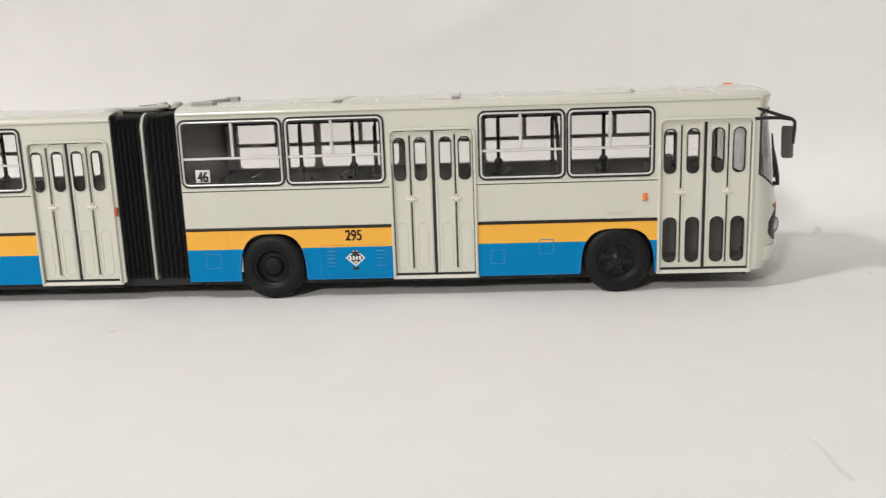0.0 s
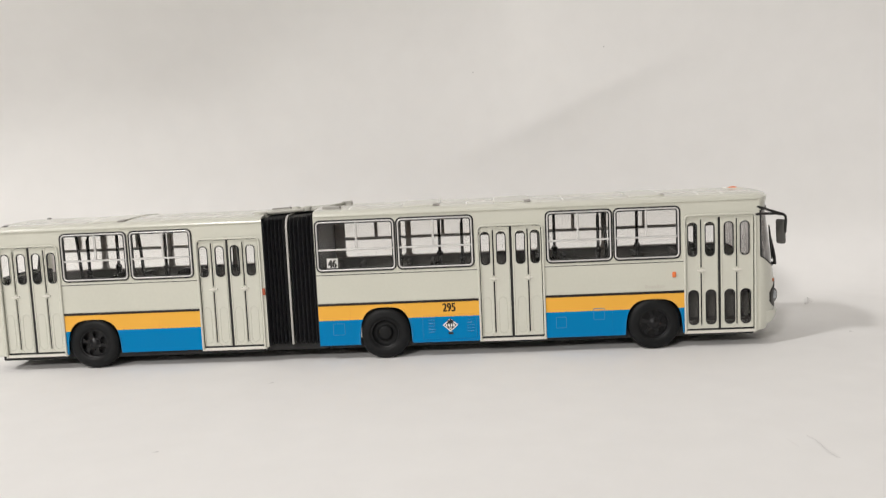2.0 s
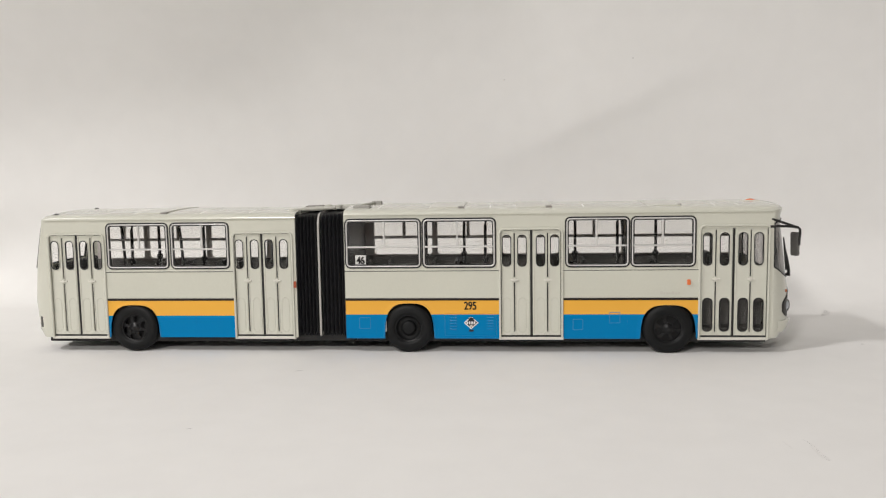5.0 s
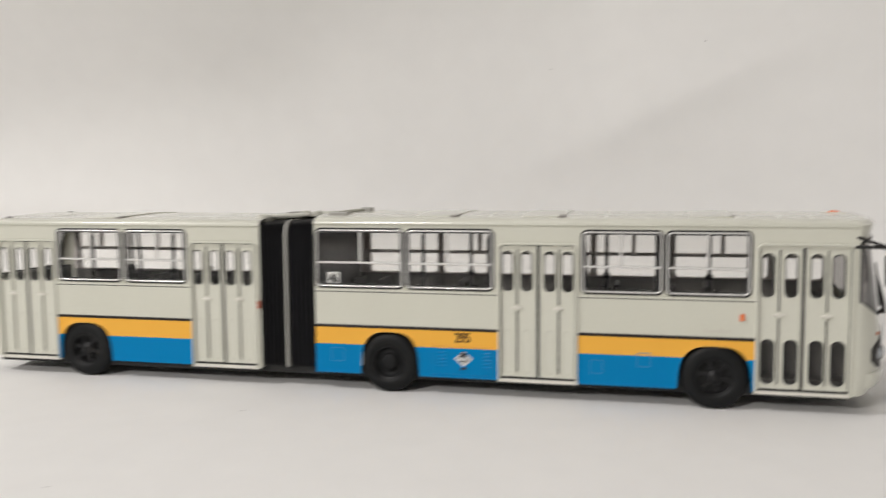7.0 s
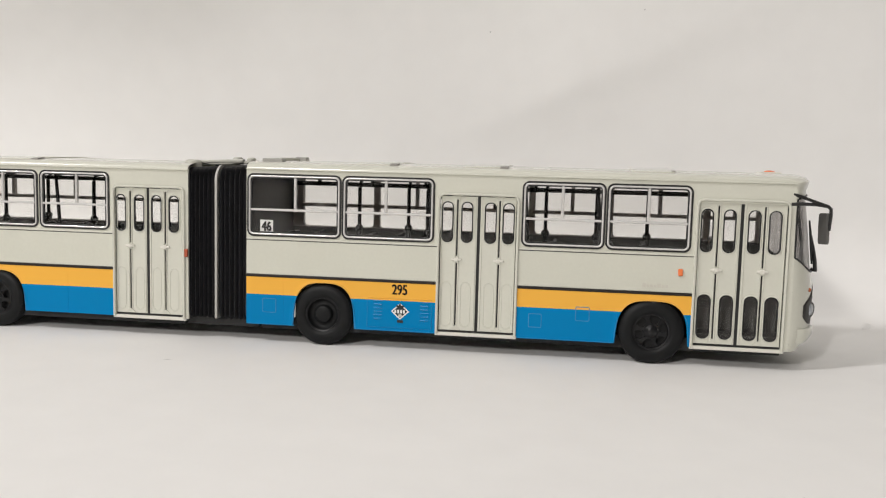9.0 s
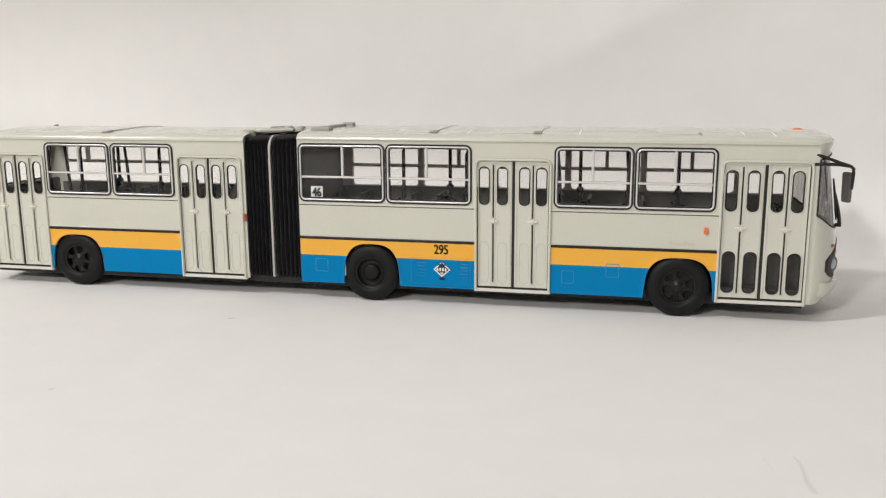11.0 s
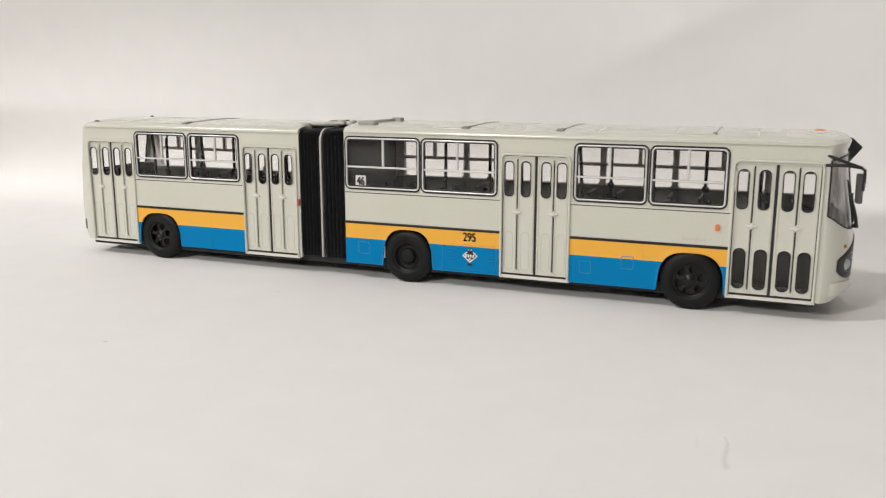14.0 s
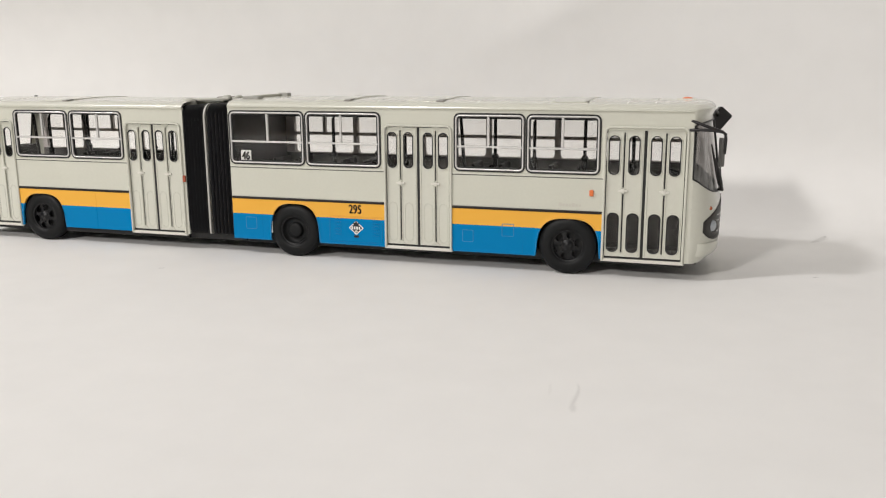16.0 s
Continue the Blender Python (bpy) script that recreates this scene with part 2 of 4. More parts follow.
def rrect(x0, x1, z0, z1, r, n=5):
    pts = []
    for cx, cz, a0 in ((x1 - r, z1 - r, 0), (x0 + r, z1 - r, 90), (x0 + r, z0 + r, 180), (x1 - r, z0 + r, 270)):
        for i in range(n + 1):
            a = radians(a0 + 90 * i / n)
            pts.append((cx + r * math.cos(a), cz + r * math.sin(a)))
    return pts


def tall(x0, x1, z0, z1, r, low):
    """A loop with round upper corners and nearly square lower ones."""
    n = 6
    up, down = rrect(x0, x1, z0, z1, r, n), rrect(x0, x1, z0, z1, low, n)
    return up[:2 * n + 2] + down[2 * n + 2:]


def plate(bm, outline, holes, y0, y1):
    """A flat plate in the x-z plane between y0 and y1, with holes through it."""
    edges, own = [], []
    for loop in (outline, *holes):
        vs = [bm.verts.new((x, y0, z)) for x, z in loop]
        own += vs
        edges += [bm.edges.new((vs[i], vs[(i + 1) % len(vs)])) for i in range(len(vs))]
    made = bmesh.ops.triangle_fill(bm, use_beauty=True, use_dissolve=False, edges=edges)
    faces = [g for g in made["geom"] if isinstance(g, bmesh.types.BMFace)]
    ext = bmesh.ops.extrude_face_region(bm, geom=faces, use_keep_orig=True)
    for g in ext["geom"]:
        if isinstance(g, bmesh.types.BMVert):
            g.co.y = y1
    return bm


def ring(bm, outer, inner, y0, y1):
    """A closed frame between two loops of as many points, y0 to y1 deep."""
    n = len(outer)
    rows = [[bm.verts.new((x, y, z)) for x, z in loop] for loop, y in ((outer, y0), (inner, y0), (inner, y1), (outer, y1))]
    for a in range(4):
        for i in range(n):
            j = (i + 1) % n
            bm.faces.new((rows[a][i], rows[a][j], rows[(a + 1) % 4][j], rows[(a + 1) % 4][i]))
    return bm


def tube(bm, pts, r, n=8):
    pts = [Vector(p) for p in pts]
    rows = []
    for i, p in enumerate(pts):
        d = (pts[min(i + 1, len(pts) - 1)] - pts[max(i - 1, 0)]).normalized()
        side = d.cross(Vector((0.13, 0.29, 0.95)))
        side = side.normalized() if side.length > 1e-3 else d.cross(Vector((1, 0, 0))).normalized()
        up = side.cross(d)
        rr = r[i] if isinstance(r, (list, tuple)) else r
        rows.append([bm.verts.new(p + rr * (math.cos(2 * math.pi * k / n) * side + math.sin(2 * math.pi * k / n) * up)) for k in range(n)])
    for a, b in zip(rows, rows[1:]):
        for k in range(n):
            bm.faces.new((a[k], a[(k + 1) % n], b[(k + 1) % n], b[k]))
    bm.faces.new(rows[0][::-1])
    bm.faces.new(rows[-1])
    return bm


def bead(bm, loop, y, r, n=6):
    """A rounded raised line along a closed loop of (x, z) in the plane y."""
    pts = [(x, y, z) for x, z in loop]
    return tube(bm, pts + pts[:1], r, n)


def lathe(bm, profile, cx, cz, n=40, closed=False):
    """Turns (radius, y) round the axis along y through (cx, cz)."""
    rows = []
    for r, y in profile:
        if r < 1e-6:
            rows.append([bm.verts.new((cx, y, cz))] * n)
        else:
            rows.append([bm.verts.new((cx + r * math.cos(2 * math.pi * k / n), y, cz + r * math.sin(2 * math.pi * k / n))) for k in range(n)])
    pairs = list(zip(rows, rows[1:])) + ([(rows[-1], rows[0])] if closed else [])
    for a, b in pairs:
        for k in range(n):
            q = []
            for v in (a[k], a[(k + 1) % n], b[(k + 1) % n], b[k]):
                if v not in q:
                    q.append(v)
            if len(q) > 2:
                bm.faces.new(q)
    return bm


def grid(bm, rows):
    """Faces over rows of points, all of one length."""
    vs = [[bm.verts.new(p) for p in row] for row in rows]
    for a, b in zip(vs, vs[1:]):
        for i in range(len(a) - 1):
            bm.faces.new((a[i], a[i + 1], b[i + 1], b[i]))
    return bm


def lettering(name, text, mat, parent, x0, x1, z0, z1, y, label, weight=0.13):
    """Flat letters of the built-in font, fitted between x0, x1 and z0, z1 on a face that looks to -y."""
    cu = bpy.data.curves.new(name, "FONT")
    cu.body, cu.extrude, cu.offset = text, 0.0, 0.008
    tmp = bpy.data.objects.new(name + "_tmp", cu)
    scene.collection.objects.link(tmp)
    bpy.context.view_layer.update()
    me = bpy.data.meshes.new_from_object(tmp.evaluated_get(bpy.context.evaluated_depsgraph_get()))
    bpy.data.objects.remove(tmp)
    co = np.array([v.co for v in me.vertices])
    lo, hi = co.min(0), co.max(0)
    for v in me.vertices:
        u, w = (v.co.x - lo[0]) / (hi[0] - lo[0]), (v.co.y - lo[1]) / (hi[1] - lo[1])
        v.co = Vector((x0 + u * (x1 - x0), y, z0 + w * (z1 - z0))) * MM
    bm = bmesh.new()
    for shift in (-weight, 0.0, weight):
        n = len(bm.verts)
        bm.from_mesh(me)
        bm.verts.ensure_lookup_table()
        for v in bm.verts[n:]:
            v.co += Vector((shift, -abs(shift) * 0.05, 0)) * MM
    bm.to_mesh(me)
    bm.free()
    me.name = name
    me.materials.clear()
    me.materials.append(mat)
    ob = new(name, me)
    ob.parent = parent
    if parent.type == "EMPTY":
        ob.matrix_parent_inverse = Matrix.Translation((0.13, -0.0285, 0))
    ob["label"] = label
    return ob


# ---------------------------------------------------------------- the paper sweep, the table and the room
def sweep_profile():
    """(y, z) along the sheet, in millimetres, from its front edge to its top: flat, a bend, then up against the wall."""
    pts = [(-620 + 745 * i / 60, 0.0) for i in range(61)]
    R = 48.0
    for i in range(1, 17):
        a = radians(86 * i / 16)
        pts.append((125 + R * math.sin(a), R * (1 - math.cos(a))))
    y, z = pts[-1]
    for h in [5 * i for i in range(1, 41)] + [200 + 17 * i for i in range(1, 21)]:
        pts.append((y + 0.05 * h - 0.0006 * min(h, 260) ** 2 - 0.0010 * max(0, min(h, 260) - 85) ** 2, z + h))
    return pts


def sweep_y(z):
    """Depth of the flat sheet at a height, before its buckles."""
    prof = sweep_profile()
    return float(np.interp(z, [q[1] for q in prof[61:]], [q[0] for q in prof[61:]]))


def crease(x, y, z):
    """How far the upright part of the sheet bulges forward: a faint diagonal buckle and slow waves."""
    if z < 8:
        return 0.0
    f = min(1.0, (z - 8) / 60)
    line = 129 + 0.44 * x if x > -65 else 100.4 + 0.36 * (x + 65)
    d = (z - line) * 0.92
    along = math.exp(-((x + 15) / 75) ** 2)
    ridge = 0.68 * (0.9 + 3.8 * along) * (math.exp(d / (26 - 12 * along)) if d < 0 else math.exp(-d / 110))
    return f * (ridge + 1.5 * math.sin(x / 210 + 0.6) * min(1, z / 200)) + 0.0020 * min(170, max(0, z - 60)) ** 2 * min(1.0, max(0.0, (-60 - x) / 260)) + 0.0004 * f * max(0.0, -230 - x) ** 2


def build_sweep():
    bm = bmesh.new()
    prof = sweep_profile()
    xs = [-700 + 5 * i for i in range(251)]
    rows = []
    for y, z in prof:
        rows.append([(x, y - crease(x, y, z), z) for x in xs])
    grid(bm, rows)
    ob = part("backdrop", bm, PAPER, smooth=60)
    if ob.data.polygons[0].normal.z < 0:
        ob.data.flip_normals()
    md = ob.modifiers.new("thickness", "SOLIDIFY")
    md.thickness, md.offset = 0.0004, -1
    return tagged(ob, "white paper sheet swept up behind the model", "backdrop", kind="structure")


SWEEP = build_sweep()


def smear(name, pts, widths, label, mat=None):
    """A thin pencil-like smear lying on the sheet."""
    bm = bmesh.new()
    left, right = [], []
    for i, (p, w) in enumerate(zip(pts, widths)):
        q, o = Vector(pts[min(i + 1, len(pts) - 1)]), Vector(pts[max(i - 1, 0)])
        d = (q - o).normalized()
        n = Vector((-d.y, d.x, 0))
        left.append(Vector(p) + n * w / 2)
        right.append(Vector(p) - n * w / 2)
    grid(bm, [left, right])
    return tagged(part(name, bm, mat or SMUDGE), label, "smudge", kind="stuff")


# the long scuff: a soft smear in three layers, one wider than the other
SCUFF = [(22.3, -124.8), (23.4, -128.5), (23.4, -133.4), (23.2, -138.5), (23.6, -142.3), (24.1, -145.0)]
for layer, wide in enumerate((2.4, 1.5, 0.8)):
    smear("paper_smudge", [(x, y, 0.05 + 0.02 * layer) for x, y in SCUFF], [w * wide for w in (0.3, 0.4, 0.75, 0.75, 1.05, 0.7)], "soft grey scuff mark on the white paper sheet")
smear("paper_smudge", [(15.2, -127, 0.06), (15.8, -131, 0.06), (16.2, -135, 0.06)], [0.5, 1.0, 0.4], "faint grey scuff mark on the paper")
for layer, wide in enumerate((1.5, 1.0, 0.55)):
    smear("paper_smudge", [(x, y, 0.05 + 0.02 * layer) for x, y in ((105, 96), (107.5, 100), (110, 104), (112, 109), (113.3, 113), (114, 117))], [w * wide for w in (0.6, 2.2, 3.2, 3.6, 2.6, 0.8)], "soft grey smudge on the paper behind the model", STAIN)
smear("paper_smudge", [(-192, -121, 0.06), (-190.8, -120.6, 0.06), (-190, -120, 0.06)], [0.2, 0.8, 0.2], "tiny grey speck on the paper", SPECK)
smear("paper_smudge", [(-173, -37.4, 0.06), (-171.5, -36.4, 0.06), (-170, -36, 0.06)], [0.2, 1.0, 0.2], "tiny grey speck on the paper", SPECK)
smear("paper_smudge", [(98, 21.4, 0.06), (99, 22, 0.06), (100.4, 22, 0.06)], [0.2, 1.0, 0.2], "tiny grey speck on the paper", SPECK)

for sx, sz in ((5, 158), (-79, 146)):
    bm = bmesh.new()
    wy = sweep_y(sz) - crease(sx, 0, sz)
    bmesh.ops.create_uvsphere(bm, u_segments=8, v_segments=6, radius=1, matrix=Matrix.Translation((sx, wy, sz)) @ Matrix.Diagonal((0.5, 0.35, 0.4, 1)))
    tagged(part("paper_speck", bm, SPECK), "tiny dark speck on the upright paper", "speck", kind="stuff")


def build_room():
    t = 60
    bm = box(bmesh.new(), -760, 620, -680, 262, -30, -1)
    top = tagged(part("table", bm, WOOD), "brown wooden table under the paper sheet", "table")
    for lx in (-730, 590):
        for ly in (-650, 232):
            bm = box(bmesh.new(), lx - 22, lx + 22, ly - 22, ly + 22, -750, -30, 3)
            part("leg", bm, WOOD, top)
    x0, x1, y0, y1, z0, z1 = -2900, 2100, -2600, 275, -750, 1750
    box_ = lambda *a: box(bmesh.new(), *a)
    tagged(part("floor", box_(x0, x1, y0, y1, z0 - t, z0), WOOD), "brown wooden room floor", "floor", kind="structure")
    tagged(part("ceiling", box_(x0, x1, y0, y1, z1, z1 + t), WALLP), "plain white ceiling", "ceiling", kind="structure")
    tagged(part("wall_north", box_(x0 - t, x1 + t, y1, y1 + t, z0, z1), WALLP), "plain pale wall behind the paper", "wall", kind="structure")
    tagged(part("wall_south", box_(x0 - t, x1 + t, y0 - t, y0, z0, z1), WALLP), "plain pale wall", "wall", kind="structure")
    tagged(part("wall_east", box_(x1, x1 + t, y0, y1, z0, z1), WALLP), "plain pale wall", "wall", kind="structure")
    tagged(part("wall_west", box_(x0 - t, x0, y0, y1, z0, z1), WALLP), "plain pale wall", "wall", kind="structure")


build_room()

# ---------------------------------------------------------------- the model bus
BUS = new("model_bus")
BUS.location = (-0.13, 0.0285, 0.001)
tagged(BUS, "cream articulated toy bus with yellow and blue skirt bands", "toy bus")

W = 57.0            # body width
RY = 0.8            # the rear body stands back by this
FX0, FX1 = -156.5, 48.0
RX0, RX1 = -309.8, -181.0
SKIRT, EAVE = 6.5, 67.5
LINE = 25.7         # black trim line
WHEELS = ((0.0, 0.0), (-125.6, 0.0), (-265.5, RY))

WINDOWS = {          # x0, x1, upright of the upper sash
    "front": ((-156.0, -118.6, -136.8), (-118.0, -82.3, -101.0), (-49.0, -18.6, -34.2), (-18.0, 12.4, -3.0)),
    "rear": ((-277.4, -245.4, -260.8), (-244.4, -214.4, -228.5)),
}
WZ0, WZ1 = 41.3, 65.4
FAR = {
    "front": ((-150.8, -118.1), (-115.7, -82.5), (-80.1, -48.8), (-46.5, -15.2), (-12.9, 25.2), (27.6, 46.8)),
    "rear": ((-307.0, -282.4), (-279.9, -246.2), (-243.8, -211.4), (-209.1, -186.5)),
}
FAR_Z = {"front": 41.2, "rear": 40.0}   # lower edge of the far windows
# slot windows of a door: x0, x1 from the door's own edge
SLOTS = {"entry": ((1.9, 6.2), (9.8, 14.1), (18.4, 22.7), (25.65, 29.95)), "front": ((1.65, 5.95), (9.05, 13.35), (17.95, 22.25), (24.7, 29.0)), "rear": ((1.2, 5.4), (9.0, 13.2), (16.3, 20.5), (23.65, 27.85))}
DOORS = {"front": ((13.9, 46.8, True), (-80.9, -50.0, False)), "rear": ((-212.9, -182.3, False), (-308.3, -278.5, False))}
DOOR_TOP = 60.4


def arch(cx, half, top, n=14):
    """Wheel arch outline from left to right, above the skirt's edge."""
    pts = []
    for i in range(n + 1):
        a = math.pi * (1 - i / n)
        c, s = math.cos(a), math.sin(a)
        k = 3.0
        x = half * math.copysign(abs(c) ** (2 / k), c)
        z = (top - SKIRT) * abs(s) ** (2 / k)
        pts.append((cx + x * (1.0 if z > 4 else 1.02), SKIRT + z))
    return pts


ARCHES = ((0.0, 13.3, 23.0), (-125.0, 12.4, 24.0), (-264.8, 13.0, 23.2))


def side_wall(name, section, near):
    x0, x1 = (FX0, FX1) if section == "front" else (RX0, RX1)
    dy = 0 if section == "front" else RY
    notches = []
    for cx, half, top in ARCHES:
        if x0 < cx < x1:
            notches.append((cx - half, cx + half, arch(cx, half, top)))
    if near:
        for a, b, _ in DOORS[section]:
            notches.append((a + 0.7, b - 0.7, [(a + 0.7, SKIRT), (a + 0.7, DOOR_TOP - 0.9), (b - 0.7, DOOR_TOP - 0.9), (b - 0.7, SKIRT)]))
    outline = [(x0, SKIRT)]
    for _, _, pts in sorted(notches):
        outline += pts
    outline += [(x1, SKIRT), (x1, EAVE), (x0, EAVE)]
    if near:
        holes = [rrect(a + 1.0, b - 1.0, WZ0 + 1.0, WZ1 - 1.0, 1.5) for a, b, _ in WINDOWS[section]]
        y0, y1 = dy, dy + 1.3
    else:
        holes = [rrect(a, b, FAR_Z[section], 63.8, 2.0) for a, b in FAR[section]]
        y0, y1 = W + dy - 1.2, W + dy
    return part(name, plate(bmesh.new(), outline, holes, y0, y1), LIVERY, BUS, "painted side panel with yellow and blue bands")


for sec in ("front", "rear"):
    side_wall("side_wall", sec, True)
    side_wall("side_wall", sec, False)


def eave(c):
    """Height of the roof at c, -1 at the near edge to 1 at the far edge."""
    c = min(1.0, abs(c))
    return EAVE + 2.3 * (1 - c ** 10) ** 0.42 + 1.0 * (1 - c * c)


CS = [-math.cos(math.pi * i / 40) for i in range(41)]
CS = sorted(set([round(c, 5) for c in CS]))


def bulge_front(z):
    return float(np.interp(z, [6.5, 8.5, 12, 30, 36, 50, 62, 65, 66.5, 68.5], [7.5, 9.6, 12.0, 12.2, 11.0, 9.2, 7.4, 7.0, 7.8, 8.2]))


def front_x(c, z):
    return FX1 + bulge_front(z) * (1 - min(1, abs(c)) ** 3) ** 0.6


def rear_x(c, z):
    b = float(np.interp(z, [6.5, 10, 25, 45, 60, 67.5], [6.0, 8.5, 10.0, 8.0, 4.8, 3.0]))
    return RX0 - b * (1 - min(1, abs(c)) ** 8) ** 0.5


def cy(c, dy=0.0):
    return W / 2 * (1 + c) + dy


def roofs():
    bm = bmesh.new()
    rows = []
    for c in CS:
        tip = front_x(c, 68.5)
        z = eave(c)
        low = EAVE + (z - EAVE) * 0.25
        row = [(FX0, cy(c), z), (-60, cy(c), z), (20, cy(c), z)]
        row += [(tip - 9 + 0.0, cy(c), z - 0.02), (tip - 4, cy(c), z - 0.12 * (z - low)), (tip - 1.4, cy(c), z - 0.45 * (z - low)), (tip, cy(c), low)]
        rows.append(row)
    grid(bm, rows)
    roof = part("roof", bm, ROOF_CREAM, BUS, "cream roof with a rounded edge", smooth=50)
    bm = bmesh.new()
    rows = []
    for c in CS:
        tip = rear_x(c, 67.5)
        z = eave(c)
        low = EAVE
        rows.append([(RX1, cy(c, RY), z), (-250, cy(c, RY), z), (tip + 5, cy(c, RY), z), (tip + 2, cy(c, RY), z - 0.25 * (z - low)), (tip + 0.6, cy(c, RY), z - 0.6 * (z - low)), (tip, cy(c, RY), low)])
    grid(bm, rows)
    roof2 = part("roof", bm, ROOF_CREAM, BUS, "cream roof with a rounded edge", smooth=50)
    for r, xa, xb, dy in ((roof, FX0, FX1 - 0.3, 0), (roof2, RX0, RX1, RY)):
        bm = box(bmesh.new(), xa, xb, dy - 0.6, dy + 0.05, 67.0, 67.6, 0.15)
        part("rain_gutter", bm, ROOF_CREAM, r)
        bm = box(bmesh.new(), xa, xb, dy + W - 0.05, dy + W + 0.4, 67.15, 67.75, 0.12)
        part("rain_gutter", bm, ROOF_CREAM, r)
    return roof, roof2


ROOF_F, ROOF_R = roofs()


def front_end():
    edge = 0.9955
    lower = lambda c: 34.5 + 6.2 * min(1, abs(c) / edge) ** 6
    upper = lambda c: 63.2 - 1.4 * min(1, abs(c) / edge) ** 8
    cs = sorted(set([c for c in CS if abs(c) < edge - 0.0005] + [-edge, edge, -1, 1]))
    bm = bmesh.new()
    for a, b in zip(cs, cs[1:]):
        inside = a >= -edge - 1e-6 and b <= edge + 1e-6
        spans = [(SKIRT, lower, 14), (upper, EAVE + 0.45, 6)] if inside else [(SKIRT, EAVE + 0.45, 20)]
        for lo, hi, n in spans:
            cols = []
            for c in (a, b):
                l, h = (lo(c) if callable(lo) else lo), (hi(c) if callable(hi) else hi)
                if not callable(hi):
                    h = EAVE + (eave(c) - EAVE) * 0.25
                cols.append([(front_x(c, l + (h - l) * k / n), cy(c), l + (h - l) * k / n) for k in range(n + 1)])
            grid(bm, cols)
    cap = part("front_panel", bm, CREAM, BUS, "rounded cream front panel", smooth=50, merge=True)
    # windscreen, its rubber edge and the pillar in the middle
    bm = bmesh.new()
    wc = [c for c in cs if abs(c) <= edge + 1e-6]
    grid(bm, [[(front_x(c, z) - 0.25, cy(c), z) for z in [lower(c) + (upper(c) - lower(c)) * k / 12 for k in range(13)]] for c in wc])
    screen = part("windscreen", bm, SCREEN, BUS, "clear wrapped windscreen", smooth=60)
    screen.visible_shadow = False
    loop = [(front_x(c, lower(c)) + 0.1, cy(c), lower(c)) for c in wc] + [(front_x(c, upper(c)) + 0.1, cy(c), upper(c)) for c in reversed(wc)]
    part("windscreen_rubber", tube(bmesh.new(), loop + loop[:1], 0.36, 6), GASKET, screen, "black rubber edge", smooth=60)
    part("centre_bar", tube(bmesh.new(), [(front_x(0, z) + 0.1, cy(0), z) for z in (34.5, 44, 54, 63)], 0.6, 6), GASKET, screen)
    # dark grille between the headlights
    gl = lambda c: 15.4 + 3.6 * (abs(c) / 0.9) ** 10
    gh = lambda c: 30.4 - 4.6 * min(1, max(0, (abs(c) - 0.3) / 0.5)) ** 1.2 - 2.6 * (abs(c) / 0.9) ** 14
    gc = [-0.9 + 1.8 * i / 36 for i in range(37)]
    bm = bmesh.new()
    grid(bm, [[(front_x(c, z) + 0.35, cy(c), z) for z in [gl(c) + (gh(c) - gl(c)) * k / 6 for k in range(7)]] for c in gc])
    grille = part("grille", bm, GLOOM, BUS, "dark grille panel", smooth=60)
    md = grille.modifiers.new("depth", "SOLIDIFY")
    md.thickness = 0.0008
    for z in (18.5, 20.7, 22.9, 25.1):
        part("grille_bar", tube(bmesh.new(), [(front_x(c, z) + 0.36, cy(c), z) for c in (-0.6, -0.5, -0.4, -0.2, 0, 0.2, 0.4, 0.5, 0.6)], 0.2, 6), CHROME, grille, "silver grille bar")
    for s in (-1, 1):
        c = 0.72 * s
        x, y = front_x(c, 21) + 0.2, cy(c)
        turn = Matrix.Translation((x, y, 21.2)) @ Matrix.Rotation(radians(42 * s), 4, "Z")
        bm = bmesh.new()
        bmesh.ops.create_uvsphere(bm, u_segments=20, v_segments=12, radius=1, matrix=turn @ Matrix.Diagonal((0.9, 2.3, 2.4, 1)))
        light = part("headlight", bm, SILVER, BUS, "round silver headlight", smooth=60)
        rim = [turn @ Vector((0.15, 2.55 * math.cos(2 * math.pi * k / 24), 2.65 * math.sin(2 * math.pi * k / 24))) for k in range(25)]
        part("headlight_rim", tube(bmesh.new(), rim, 0.35, 6), MIDGREY, light, smooth=60)
        c = 0.78 * s
        bm = bmesh.new()
        bmesh.ops.create_uvsphere(bm, u_segments=14, v_segments=8, radius=0.8, matrix=Matrix.Translation((front_x(c, 28.6) - 0.1, cy(c), 28.6)))
        part("indicator", bm, AMBER, BUS, "small amber indicator lens", smooth=60)
        bm = bmesh.new()
        bc = [s * (0.95 - 0.42 * i / 12) for i in range(13)]
        rows = []
        for i, c in enumerate(bc):
            out = 0.0 if i in (0, 12) else 1.0
            rows.append([(front_x(c, z) + 0.05 + lift * out, cy(c) + s * 0.5 * lift * out, z) for z, lift in ((9.2, 0.0), (9.35, 0.9), (9.8, 1.1), (12, 1.1), (14.2, 1.1), (14.6, 0.9), (14.75, 0.0))])
        grid(bm, rows)
        part("bumper_corner", bm, CREAM, BUS, "raised cream bumper corner", smooth=40)
    # wiper over the near half
    wp = [(front_x(c, z) + d, cy(c), z) for c, z, d in ((-0.44, 35.2, 0.4), (-0.48, 35.0, 1.7), (-0.52, 38.5, 1.8), (-0.57, 43, 1.4), (-0.63, 48, 0.8))]
    wiper = part("wiper", tube(bmesh.new(), wp, [0.75, 0.8, 0.75, 0.65, 0.5], 8), POLE, BUS, "black windscreen wiper", smooth=60)
